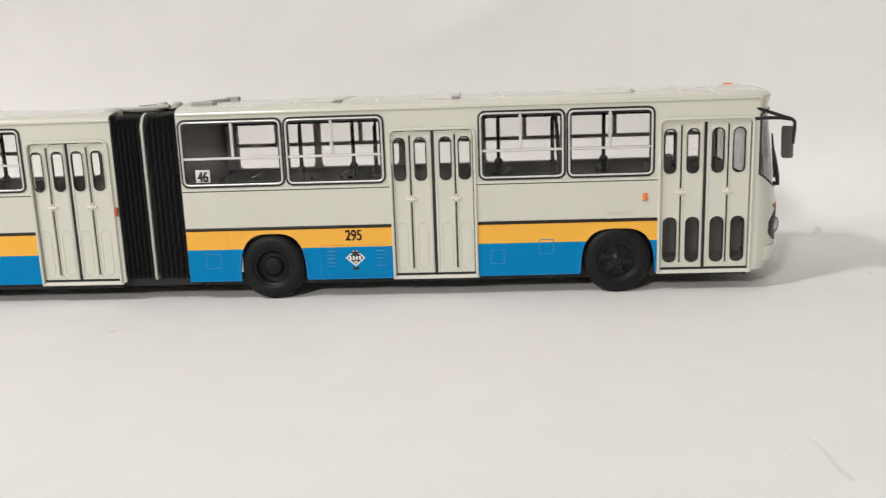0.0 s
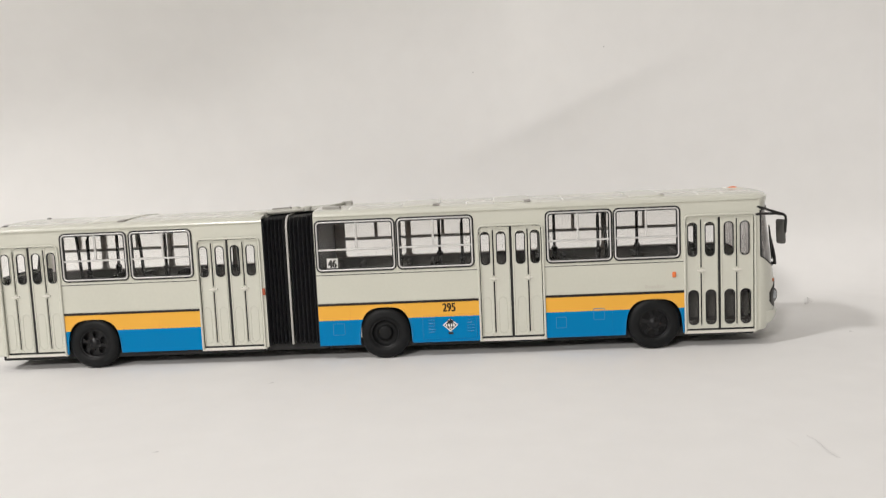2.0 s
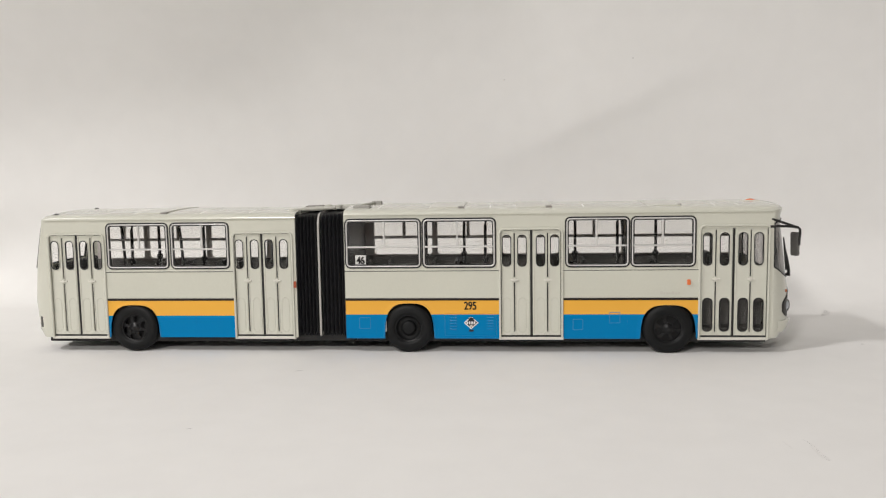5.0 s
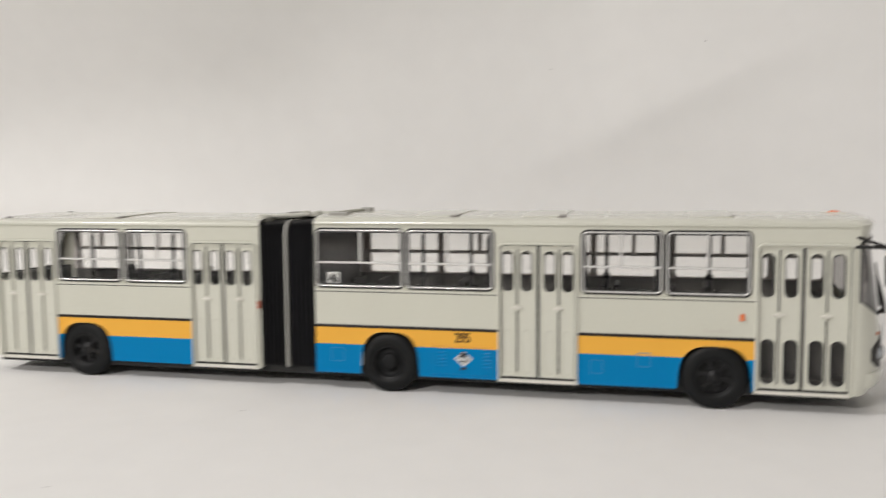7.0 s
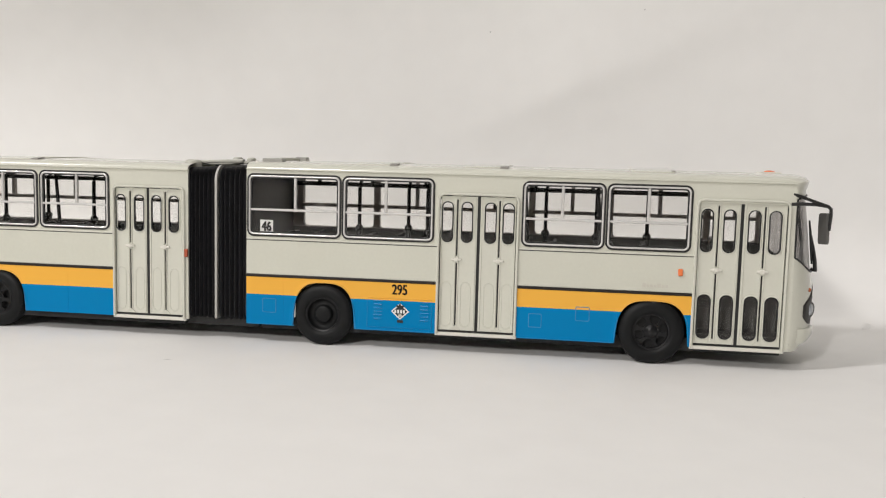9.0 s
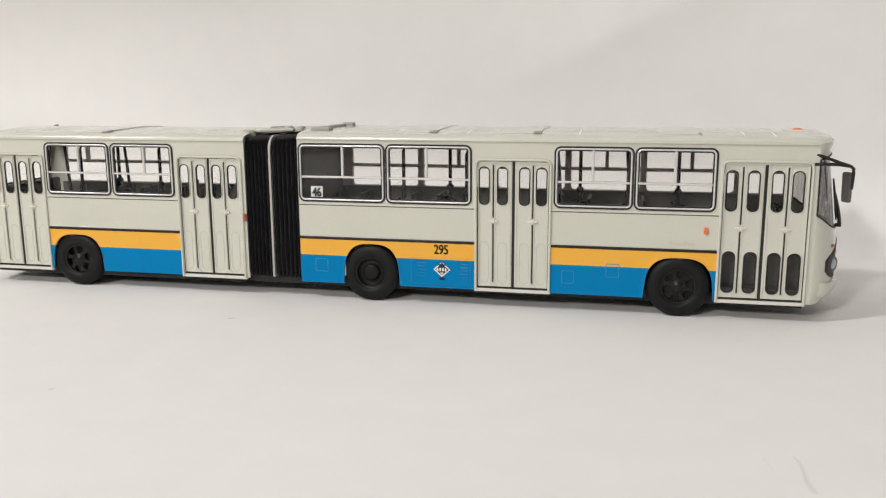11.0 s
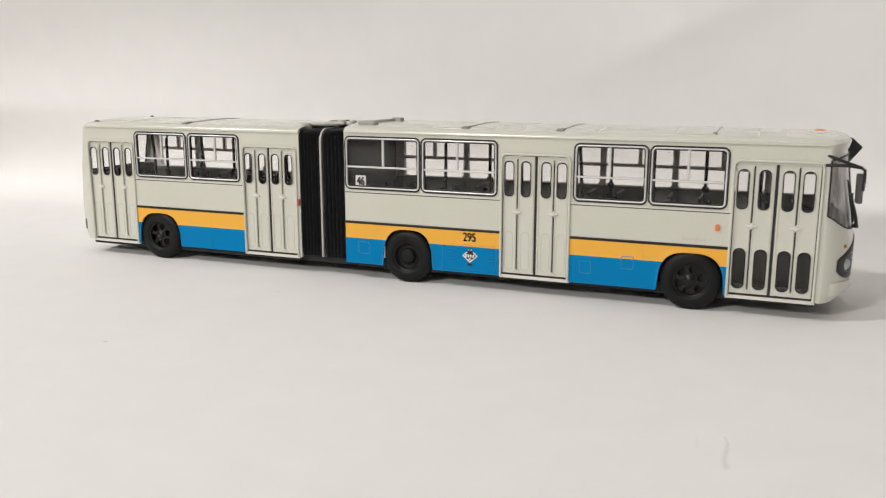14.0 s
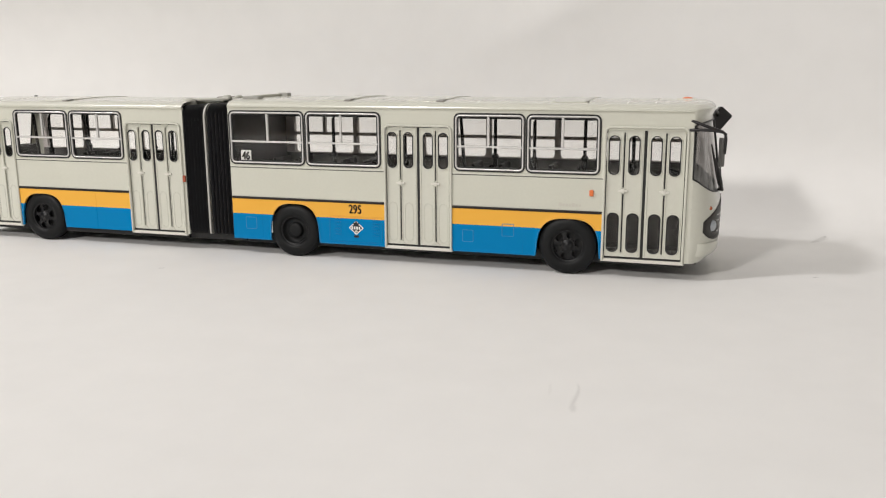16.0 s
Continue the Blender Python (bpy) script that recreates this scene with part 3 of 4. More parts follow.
    bp = [(front_x(c, z) + 0.65, cy(c), z) for c, z in ((-0.5, 37.5), (-0.58, 43), (-0.65, 48.5), (-0.72, 54))]
    part("wiper_blade", tube(bmesh.new(), bp, [0.35, 0.55, 0.5, 0.3], 6), POLE, wiper, smooth=60)
    bm = tube(bmesh.new(), [(front_x(0.3, 35) + 1.2, cy(0.3), 35), (front_x(0.1, 46) + 1.2, cy(0.1), 46)], 0.35, 6)
    part("wiper", bm, POLE, BUS, "black windscreen wiper")


front_end()


def rear_end():
    edge = 0.86
    bm = bmesh.new()
    cs = sorted(set([c for c in CS if abs(abs(c) - edge) > 0.02] + [-edge, edge]))
    for a, b in zip(cs, cs[1:]):
        inside = a >= -edge - 1e-6 and b <= edge + 1e-6
        for lo, hi, n in ([(SKIRT, 42.0, 10), (63.0, EAVE, 3)] if inside else [(SKIRT, EAVE, 14)]):
            grid(bm, [[(rear_x(c, z), cy(c, RY), z) for z in [lo + (hi - lo) * k / n for k in range(n + 1)]] for c in (a, b)])
    part("rear_panel", bm, CREAM, BUS, "rounded cream rear panel", smooth=50, merge=True)
    wc = [c for c in cs if abs(c) <= edge + 1e-6]
    bm = bmesh.new()
    grid(bm, [[(rear_x(c, z) + 0.2, cy(c, RY), z) for z in (42, 52, 63)] for c in wc])
    pane = part("rear_window", bm, GLASS, BUS, "clear rear window", smooth=60)
    pane.visible_shadow = False
    loop = [(rear_x(c, 42), cy(c, RY), 42) for c in wc] + [(rear_x(c, 63), cy(c, RY), 63) for c in reversed(wc)]
    part("window_rubber", tube(bmesh.new(), loop + loop[:1], 0.5, 6), GASKET, pane)
    bm = box(bmesh.new(), -314.9, -313.0, RY + 0.7, RY + 2.0, 11.5, 17.0, 0.3)
    part("rear_lamp", bm, MIDGREY, BUS, "small dark grey corner lamp")
    for y in (6.0, 49.0):
        bm = bmesh.new()
        bmesh.ops.create_uvsphere(bm, u_segments=14, v_segments=8, radius=0.95, matrix=Matrix.Translation((-305.5, y, eave(2 * (y - RY) / W - 1) + 0.1)) @ Matrix.Diagonal((1.4, 1, 0.6, 1)))
        part("roof_marker_lamp", bm, MIDGREY, BUS, "small dark marker lamp on the roof", smooth=60)


rear_end()


def trims():
    spans = ((-156.5, -81.0, 0), (-49.9, 14.0, 0), (-278.6, -213.0, RY))
    for a, b, dy in spans:
        part("trim_line", box(bmesh.new(), a, b, dy - 0.3, dy + 0.1, 25.15, 26.25, 0.25), BLACK, BUS, "black trim line above the yellow band")
        part("panel_edge", tube(bmesh.new(), [(a, dy - 0.02, 26.5), ((a + b) / 2, dy - 0.02, 26.5), (b, dy - 0.02, 26.5)], 0.2, 8), GLOSS_CREAM, BUS, "rounded lower edge of the cream panel", smooth=80)
        part("window_rail", box(bmesh.new(), a, b, dy - 0.35, dy + 0.05, 39.9, 40.7, 0.15), CREAM, BUS, "raised rail below the windows")
        part("rail_shadow_gap", box(bmesh.new(), a, b, dy - 0.10, dy + 0.02, 39.55, 39.9), MIDGREY, BUS, "dark joint under the rail")
    for a, b in ((-136.9, -156.5), (-112.4, -81.0), (-49.9, -13.5)):
        lo, hi = min(a, b), max(a, b)
        part("skirt_edge", box(bmesh.new(), lo, hi, -0.12, 0.1, 6.25, 6.6), BLUE, BUS)


trims()


def window(section, x0, x1, upright):
    dy = 0 if section == "front" else RY
    o = lambda d, r: rrect(x0 + d, x1 - d, WZ0 + d, WZ1 - d, r, 6)
    w = part("window", ring(bmesh.new(), o(-0.2, 2.6), o(0.5, 2.0), dy - 0.28, dy + 0.1), GASKET, BUS, "side window with black rubber and silver frame")
    part("window_frame", grid(bmesh.new(), [[(x, y, z) for x, z in l + l[:1]] for l, y in ((o(0.45, 2.05), dy + 0.1), (o(0.46, 2.04), dy - 0.3), (o(0.58, 1.95), dy - 0.5), (o(0.8, 1.75), dy - 0.58), (o(1.02, 1.55), dy - 0.5), (o(1.18, 1.4), dy - 0.3), (o(1.22, 1.36), dy + 0.9))]), CHROME, w, "silver frame", smooth=70)
    part("inner_rubber", ring(bmesh.new(), o(1.18, 1.4), o(1.68, 1.0), dy - 0.2, dy + 0.9), GASKET, w)
    part("sash_rail", box(bmesh.new(), x0 + 1.2, x1 - 1.2, dy - 0.4, dy + 0.8, 51.1, 52.05, 0.3), CHROME, w, "silver sash rail")
    part("sash_upright", box(bmesh.new(), upright - 0.55, upright + 0.55, dy - 0.3, dy + 0.8, 52.0, WZ1 - 1.2, 0.3), CHROME, w, "silver upright")
    p = part("pane", plate(bmesh.new(), o(1.2, 1.4), [], dy + 0.45, dy + 0.7), GLASS, w, "clear pane")
    p.visible_shadow = False
    return w


for sec in ("front", "rear"):
    for x0, x1, up in WINDOWS[sec]:
        window(sec, x0, x1, up)


def far_windows(section):
    dy = 0 if section == "front" else RY
    wins = FAR[section]
    x0, x1 = (FX0, 47.9) if section == "front" else (RX0, RX1)
    zl = FAR_Z[section]
    part("inner_lining", plate(bmesh.new(), [(x0, 12), (x1, 12), (x1, zl), (x0, zl)], [], W + dy - 1.9, W + dy - 1.25), DARK, BUS, "dark grey inside lining")
    part("window_surround", plate(bmesh.new(), [(x0, zl), (x1, zl), (x1, 66.5), (x0, 66.5)], [rrect(a, b, zl + 0.02, 63.6, 2.0) for a, b in wins], W + dy - 1.9, W + dy - 1.25), POST, BUS, "grey moulded posts between the windows")
    for a, b in wins:
        m = (a + b) / 2 + 0.6
        w = part("far_window", ring(bmesh.new(), rrect(a - 0.3, b + 0.3, zl - 0.3, 64.0, 2.2), rrect(a + 0.25, b - 0.25, zl + 0.35, 63.3, 1.8), W + dy - 1.15, W + dy + 0.3), POST, BUS, "side window of the driver's side")
        bm = box(bmesh.new(), a, b, W + dy - 2.1, W + dy - 0.4, 50.4, 51.9)
        part("sash_rail", bm, POST, w)
        part("sash_upright", box(bmesh.new(), m - 0.8, m + 0.8, W + dy - 2.1, W + dy - 0.4, 51.9, 63.6), POST, w)
        p = part("pane", plate(bmesh.new(), rrect(a - 0.1, b + 0.1, zl - 0.1, 63.7, 2.0), [], W + dy - 0.75, W + dy - 0.5), GLASS, w)
        p.visible_shadow = False


far_windows("front")
far_windows("rear")


def door(section, x0, x1, low_slots):
    dy = 0 if section == "front" else RY
    k, slot_set = 1.0, SLOTS["entry" if low_slots else section]
    top, n = DOOR_TOP + (0.8 if low_slots else 0), 5
    # raised moulding over the top and down both sides
    r = 2.6
    outer = [(x0, SKIRT)] + [(x0 + r - r * math.cos(radians(90 * i / n)), top - r + r * math.sin(radians(90 * i / n))) for i in range(n + 1)]
    outer += [(x1 - r + r * math.sin(radians(90 * i / n)), top - r + r * math.cos(radians(90 * i / n))) for i in range(n + 1)] + [(x1, SKIRT)]
    t, q = 0.95, 1.7
    inner = [(x0 + t, SKIRT)] + [(x0 + t + q - q * math.cos(radians(90 * i / n)), top - t - q + q * math.sin(radians(90 * i / n))) for i in range(n + 1)]
    inner += [(x1 - t - q + q * math.sin(radians(90 * i / n)), top - t - q + q * math.cos(radians(90 * i / n))) for i in range(n + 1)] + [(x1 - t, SKIRT)]
    bm = bmesh.new()
    rows = [[(x, y, z) for x, z in loop] for loop, y in ((outer, dy + 0.1), (outer, dy - 0.35), (inner, dy - 0.35), (inner, dy + 1.3))]
    grid(bm, rows)
    mouldings = [((o[0] + i[0]) / 2, dy - 0.3, (o[1] + i[1]) / 2) for o, i in zip(outer, inner)]
    tube(bm, mouldings, 0.55, 8)
    d = part("door", bm, GLOSS_CREAM, BUS, "cream folding door with slim rounded panes", smooth=35)
    # dark backing gap behind the leaves
    mid = x0 + (slot_set[1][1] + slot_set[2][0]) / 2
    zt, zb = top - 0.98, 7.9
    zs0, zs1 = (41.7, 58.1 - 0.8) if low_slots else (41.7, 57.0)
    if section == "rear":
        zs0, zs1 = 41.1, 56.3
    leaves = ((x0 + 0.95, mid - 0.6, slot_set[:2]), (mid + 0.6, x1 - 0.95, slot_set[2:]))
    for a, b, slots in leaves:
        holes, uppers, lowers = [], [], []
        for s0, s1 in slots:
            u0, u1 = x0 + s0 * k, x0 + s1 * k
            uppers.append((u0, u1, zs0, zs1))
            if low_slots:
                lowers.append((u0 + 0.1, u1 + 0.5, 9.8, 26.0))
        for u0, u1, z0, z1 in uppers + lowers:
            holes.append(rrect(u0, u1, z0, z1, (u1 - u0) / 2 - 0.05, 8))
        hinge = (slots[0][1] + slots[1][0]) / 2 * k + x0
        groove = [rrect(hinge - 0.3, hinge + 0.3, 36.4, zt - 1.6, 0.2, 2)]
        groove.append(rrect(hinge - 0.3, hinge + 0.3, 9.6, 33.8, 0.2, 2))
        leaf = part("door_leaf", plate(bmesh.new(), [(a + 0.28, zb), (b, zb), (b, zt - 0.3), (a + 0.28, zt - 0.3)] if a < mid - 5 else [(a, zb), (b - 0.28, zb), (b - 0.28, zt - 0.3), (a, zt - 0.3)], holes + groove, dy + 0.5, dy + 1.0), CREAM, d, "cream leaf")
        for u0, u1, z0, z1 in uppers + lowers:
            rad = (u1 - u0) / 2
            part("pane_rubber", ring(bmesh.new(), rrect(u0 - 0.12, u1 + 0.12, z0 - 0.12, z1 + 0.12, rad, 8), rrect(u0 + 0.32, u1 - 0.32, z0 + 0.32, z1 - 0.32, rad - 0.4, 8), dy + 0.2, dy + 0.9), GASKET, d, "black rubber surround")
            part("pane_bead", bead(bmesh.new(), rrect(u0 - 0.28, u1 + 0.28, z0 - 0.28, z1 + 0.28, rad + 0.2, 8), dy + 0.42, 0.26), GLOSS_CREAM, d, "raised cream edge round the pane", smooth=60)
            p = part("pane", plate(bmesh.new(), rrect(u0 + 0.1, u1 - 0.1, z0 + 0.1, z1 - 0.1, rad - 0.2, 8), [], dy + 0.6, dy + 0.8), GLASS, d)
            p.visible_shadow = False
        # pressed ridges beside the hinge and along the leaf's edges
        for xr in (hinge - 0.62, hinge + 0.62, a + 0.55, b - 0.55):
            part("leaf_ridge", tube(bmesh.new(), [(xr, dy + 0.5, zb + 0.4), (xr, dy + 0.5, zt - 0.8)], 0.26, 8), GLOSS_CREAM, leaf, smooth=60)
        # handle over the hinge
        bm = box(bmesh.new(), hinge - 1.95, hinge + 1.95, dy - 0.3, dy + 0.5, 34.65, 35.6, 0.25)
        box(bm, hinge - 0.75, hinge + 0.75, dy - 0.45, dy + 0.5, 34.3, 35.9, 0.3)
        part("handle", bm, LIGHT_CREAM, d, "small raised cream handle")
        # slanted caps at the top of the hinge
        bm = bmesh.new()
        plate(bm, [(hinge - 2.0, zt - 0.1), (hinge - 0.5, zt - 1.6), (hinge + 0.5, zt - 1.6), (hinge + 2.0, zt - 0.1)], [], dy + 0.1, dy + 0.4)
        part("hinge_cap", bm, GLOSS_CREAM, d)
        bm = bmesh.new()
        plate(bm, [(hinge - 2.2, zb + 0.1), (hinge - 0.6, zb + 1.7), (hinge + 0.6, zb + 1.7), (hinge + 2.2, zb + 0.1)], [], dy + 0.1, dy + 0.4)
        part("hinge_cap", bm, GLOSS_CREAM, d)
        if not low_slots:
            for u0, u1 in slots:
                p0, p1 = x0 + u0 * k + 0.1, x0 + u1 * k - 0.1
                part("pressed_panel", bead(bmesh.new(), rrect(p0 + 0.2, p1 - 0.2, 9.2, 26.4, 2.1, 6), dy + 0.88, 0.5), GLOSS_CREAM, d, smooth=60)
    part("door_gap", box(bmesh.new(), mid - 0.75, mid + 0.75, dy + 0.75, dy + 1.2, zb, zt), GASKET, d, "black rubber between the leaves")
    part("door_back", box(bmesh.new(), x0 + 0.8, x1 - 0.8, dy + 1.02, dy + 1.2, zs1 + 0.9, top - 0.8), GASKET, d)
    part("hinge_gap", box(bmesh.new(), x1 - 1.35, x1 - 0.8, dy + 1.02, dy + 1.2, zb, zt), GASKET, d)
    part("hinge_gap", box(bmesh.new(), x0 + 0.8, x0 + 1.6 * k, dy + 1.02, dy + 1.2, zb, zs0), GASKET, d)
    for i in (0, 2):
        h = (slot_set[i][1] + slot_set[i + 1][0]) / 2 * k + x0
        part("hinge_gap", box(bmesh.new(), h - 0.7, h + 0.7, dy + 1.02, dy + 1.2, zb, zt), GASKET, d)
    part("threshold_gap", box(bmesh.new(), x0 + 0.9, x1 - 0.9, dy + 0.7, dy + 1.2, 6.9, 8.0), GASKET, d)
    part("door_sill", box(bmesh.new(), x0 - 0.1, x1 + 0.2, dy - 0.3, dy + 1.2, 5.7, 7.0, 0.2), LIGHT_CREAM, d, "light sill strip")
    part("step_well", box(bmesh.new(), x0 + 0.9, x1 - 0.9, dy + 9.5, dy + 10.2, 8, 40.0), STEP, d, "dark panel behind the steps")
    return d


for sec in ("front", "rear"):
    for x0, x1, low in DOORS[sec]:
        door(sec, x0, x1, low)


def bellows():
    def section(inset, n=6):
        return tall(0.5 + inset, W - 0.2 - inset, 7.2 + inset, 68.6 - inset, 5.0, 1.5)

    def half(xa, xb, folds, dy0, dy1):
        bm = bmesh.new()
        rows = []
        steps = folds * 4
        for i in range(steps + 1):
            s = i / steps
            wave = 0.5 - 0.5 * math.cos(2 * math.pi * folds * s)
            inset = 1.5 - 1.5 * wave ** 0.8
            dy = dy0 + (dy1 - dy0) * s
            loop = section(inset)
            rows.append([(xa + (xb - xa) * s, y + dy, z) for y, z in loop + loop[:1]])
        grid(bm, rows)
        return bm

    b = part("bellows", half(RX1 + 0.1, -170.1, 6, RY, 0.4), BELLOWS, BUS, "black folded rubber bellows", smooth=50)
    part("bellows", half(-168.7, FX0 - 0.1, 6, 0.4, 0.0), BELLOWS, BUS, "black folded rubber bellows", smooth=50)
    o = [(y + 0.4, z) for y, z in tall(0.15, W + 0.35, 7.2, 69.0, 6.4, 1.0)]
    i = [(y + 0.4, z) for y, z in tall(3.0, W - 2.4, 9.5, 66.0, 4.0, 0.8)]
    bm = ring(bmesh.new(), o, i, -169.85, -168.95)
    for v in bm.verts:
        v.co = Vector((v.co.y, v.co.x, v.co.z))
    part("bellows_ring", bm, RING, BUS, "light grey middle ring of the bellows", smooth=40)
    for xa, dy in ((RX1 - 0.3, RY), (FX0 - 0.5, 0)):
        oo = [(y + dy, z) for y, z in rrect(0.35, W - 0.35, SKIRT + 0.2, 68.6, 4.0, 6)]
        ii = [(y + dy, z) for y, z in rrect(4.5, W - 4.5, 11.5, 64.0, 4.0, 6)]
        bm = ring(bmesh.new(), oo, ii, xa, xa + 0.8)
        for v in bm.verts:
            v.co = Vector((v.co.y, v.co.x, v.co.z))
        part("bellows_frame", bm, BELLOWS, BUS, "black end frame of the bellows")
    part("turntable", box(bmesh.new(), -183, -153, 5, 52, 4.0, 9.0), DARKER, BUS, "black turntable under the bellows")


bellows()


def wheel(cx, dy, kind):
    R, Z, y0 = 12.2, 11.2, dy + (-0.2 if cx == 0 else 0.15)
    prof = [(6.6, y0 + 0.9), (7.2, y0 + 0.25), (8.2, y0 + 0.0), (9.9, y0 + 0.1), (11.3, y0 + 0.55), (11.9, y0 + 1.2), (R, y0 + 1.9), (R, y0 + 5.6), (11.4, y0 + 6.4), (9.4, y0 + 6.8), (6.8, y0 + 6.8)]
    tyre = part("wheel", lathe(bmesh.new(), prof, cx, Z, 56, closed=True), TYRE, BUS, "black wheel with a thick rubber tyre", smooth=35)
    bm = bmesh.new()
    for i in range(56):
        a = 2 * math.pi * i / 56
        m = Matrix.Translation((cx, 0, Z)) @ Matrix.Rotation(-a, 4, "Y") @ Matrix.Translation((11.5, y0 + 1.25, 0)) @ Matrix.Diagonal((0.5, 1.1, 0.55, 1))
        bmesh.ops.create_cube(bm, size=1, matrix=m)
    part("tread", bm, TYRE, tyre)
    if kind == "spoked":
        bm = bmesh.new()
        outer = [(6.7 * math.cos(2 * math.pi * i / 48), 6.7 * math.sin(2 * math.pi * i / 48)) for i in range(48)]
        holes = []
        for j in range(6):
            a0 = 2 * math.pi * j / 6 + 0.3
            h = []
            for i in range(12):
                b = 2 * math.pi * i / 12
                rr, aa = 4.6 + 1.6 * math.cos(b), a0 + 0.38 * math.sin(b)
                h.append((rr * math.cos(aa), rr * math.sin(aa)))
            holes.append(h)
        plate(bm, outer, holes, 0, 0.7)
        for v in bm.verts:
            r = math.hypot(v.co.x, v.co.z)
            v.co = Vector((cx + v.co.x, y0 + 1.5 + v.co.y - 0.9 * max(0, 1 - r / 6.7) * 1.2, Z + v.co.z))
        rim = part("rim", bm, RIM, tyre, "dark rim with six holes")
        part("hub", lathe(bmesh.new(), [(0, y0 + 0.0), (1.2, y0 + 0.05), (1.7, y0 + 0.4), (2.1, y0 + 0.6), (2.6, y0 + 1.0), (2.7, y0 + 1.6)], cx, Z, 24), RIM, tyre, smooth=40)
        for j in range(8):
            a = 2 * math.pi * j / 8
            nx, nz = cx + 3.1 * math.cos(a), Z + 3.1 * math.sin(a)
            part("wheel_nut", lathe(bmesh.new(), [(0, y0 + 0.5), (0.28, y0 + 0.52), (0.36, y0 + 0.7), (0.36, y0 + 1.2)], nx, nz, 6), RIM, tyre)
    else:
        prof = [(0, y0 + 1.0), (2.6, y0 + 1.0), (3.1, y0 + 1.2), (3.4, y0 + 1.7), (3.7, y0 + 2.6), (4.4, y0 + 2.9), (5.2, y0 + 2.8), (5.8, y0 + 2.2), (6.2, y0 + 1.5), (6.6, y0 + 1.1), (6.9, y0 + 1.2)]
        rim = part("rim", lathe(bmesh.new(), prof, cx, Z, 40), TYRE, tyre, "dished dark rim with a hub", smooth=40)
    part("rim_ring", lathe(bmesh.new(), [(6.1, y0 + 1.2), (6.2, y0 + 0.75), (6.75, y0 + 0.6), (7.0, y0 + 0.9)], cx, Z, 44), RIM, tyre, smooth=50)
    part("brake_drum", lathe(bmesh.new(), [(0, y0 + 3.6), (6.5, y0 + 3.6), (6.7, y0 + 4.6)], cx, Z, 32), DARKER, tyre)
    # far wheel of the axle and the axle itself
    far = [(r, W + 2 * dy - y) for r, y in prof_far(y0, R)]
    part("wheel", lathe(bmesh.new(), far, cx, Z, 40, closed=False), TYRE, BUS, "black wheel on the driver's side", smooth=35)
    part("axle", tube(bmesh.new(), [(cx, y0 + 4, Z), (cx, W + dy - 4, Z)], 1.6, 10), DARKER, BUS, "black axle")
    # wheel well
    half = 13.6
    bm = bmesh.new()
    pts = [(cx + half * math.cos(a), 10.5 + half * math.sin(a)) for a in [math.pi * i / 16 for i in range(17)]]
    pts = [(cx + half, 7.0)] + pts + [(cx - half, 7.0)]
    grid(bm, [[(x, y, z) for x, z in pts] for y in (dy + 1.25, dy + 11)])
    bm.faces.new([bm.verts.new((x, dy + 11, z)) for x, z in pts])
    part("wheel_well", bm, DARKER, BUS, "black wheel well")


def prof_far(y0, R):
    return [(0, y0 + 1.5), (6.6, y0 + 1.0), (7.2, y0 + 0.3), (8.2, y0), (11.0, y0 + 0.55), (R, y0 + 1.9), (R, y0 + 5.6), (9.4, y0 + 6.8), (0, y0 + 6.8)]


for (wx, wdy), kind in zip(WHEELS, ("spoked", "dished", "spoked")):
    wheel(wx, wdy, kind)


def arch_lips():
    for (cx, half, top), (_, dy) in zip(ARCHES, WHEELS):
        pts = arch(cx, half, top, 24)
        out = arch(cx, half + 1.6, top + 1.4, 24)
        bm = grid(bmesh.new(), [[(x, y, z) for x, z in loop] for loop, y in ((out, dy + 0.05), (out, dy - 0.02), ([((a + 2 * c) / 3, (b + 2 * d) / 3) for (a, b), (c, d) in zip(out, pts)], dy - 0.12), (pts, dy - 0.18), (pts, dy + 0.6))])
        part("arch_flare", bm, LIVERY, BUS, "raised edge round the wheel arch", smooth=50)
        part("arch_lip", tube(bmesh.new(), [(x, dy + 0.1, z) for x, z in pts], 0.42, 6), GLOSSY_LIVERY, BUS, "rolled edge of the wheel arch", smooth=60)


arch_lips()


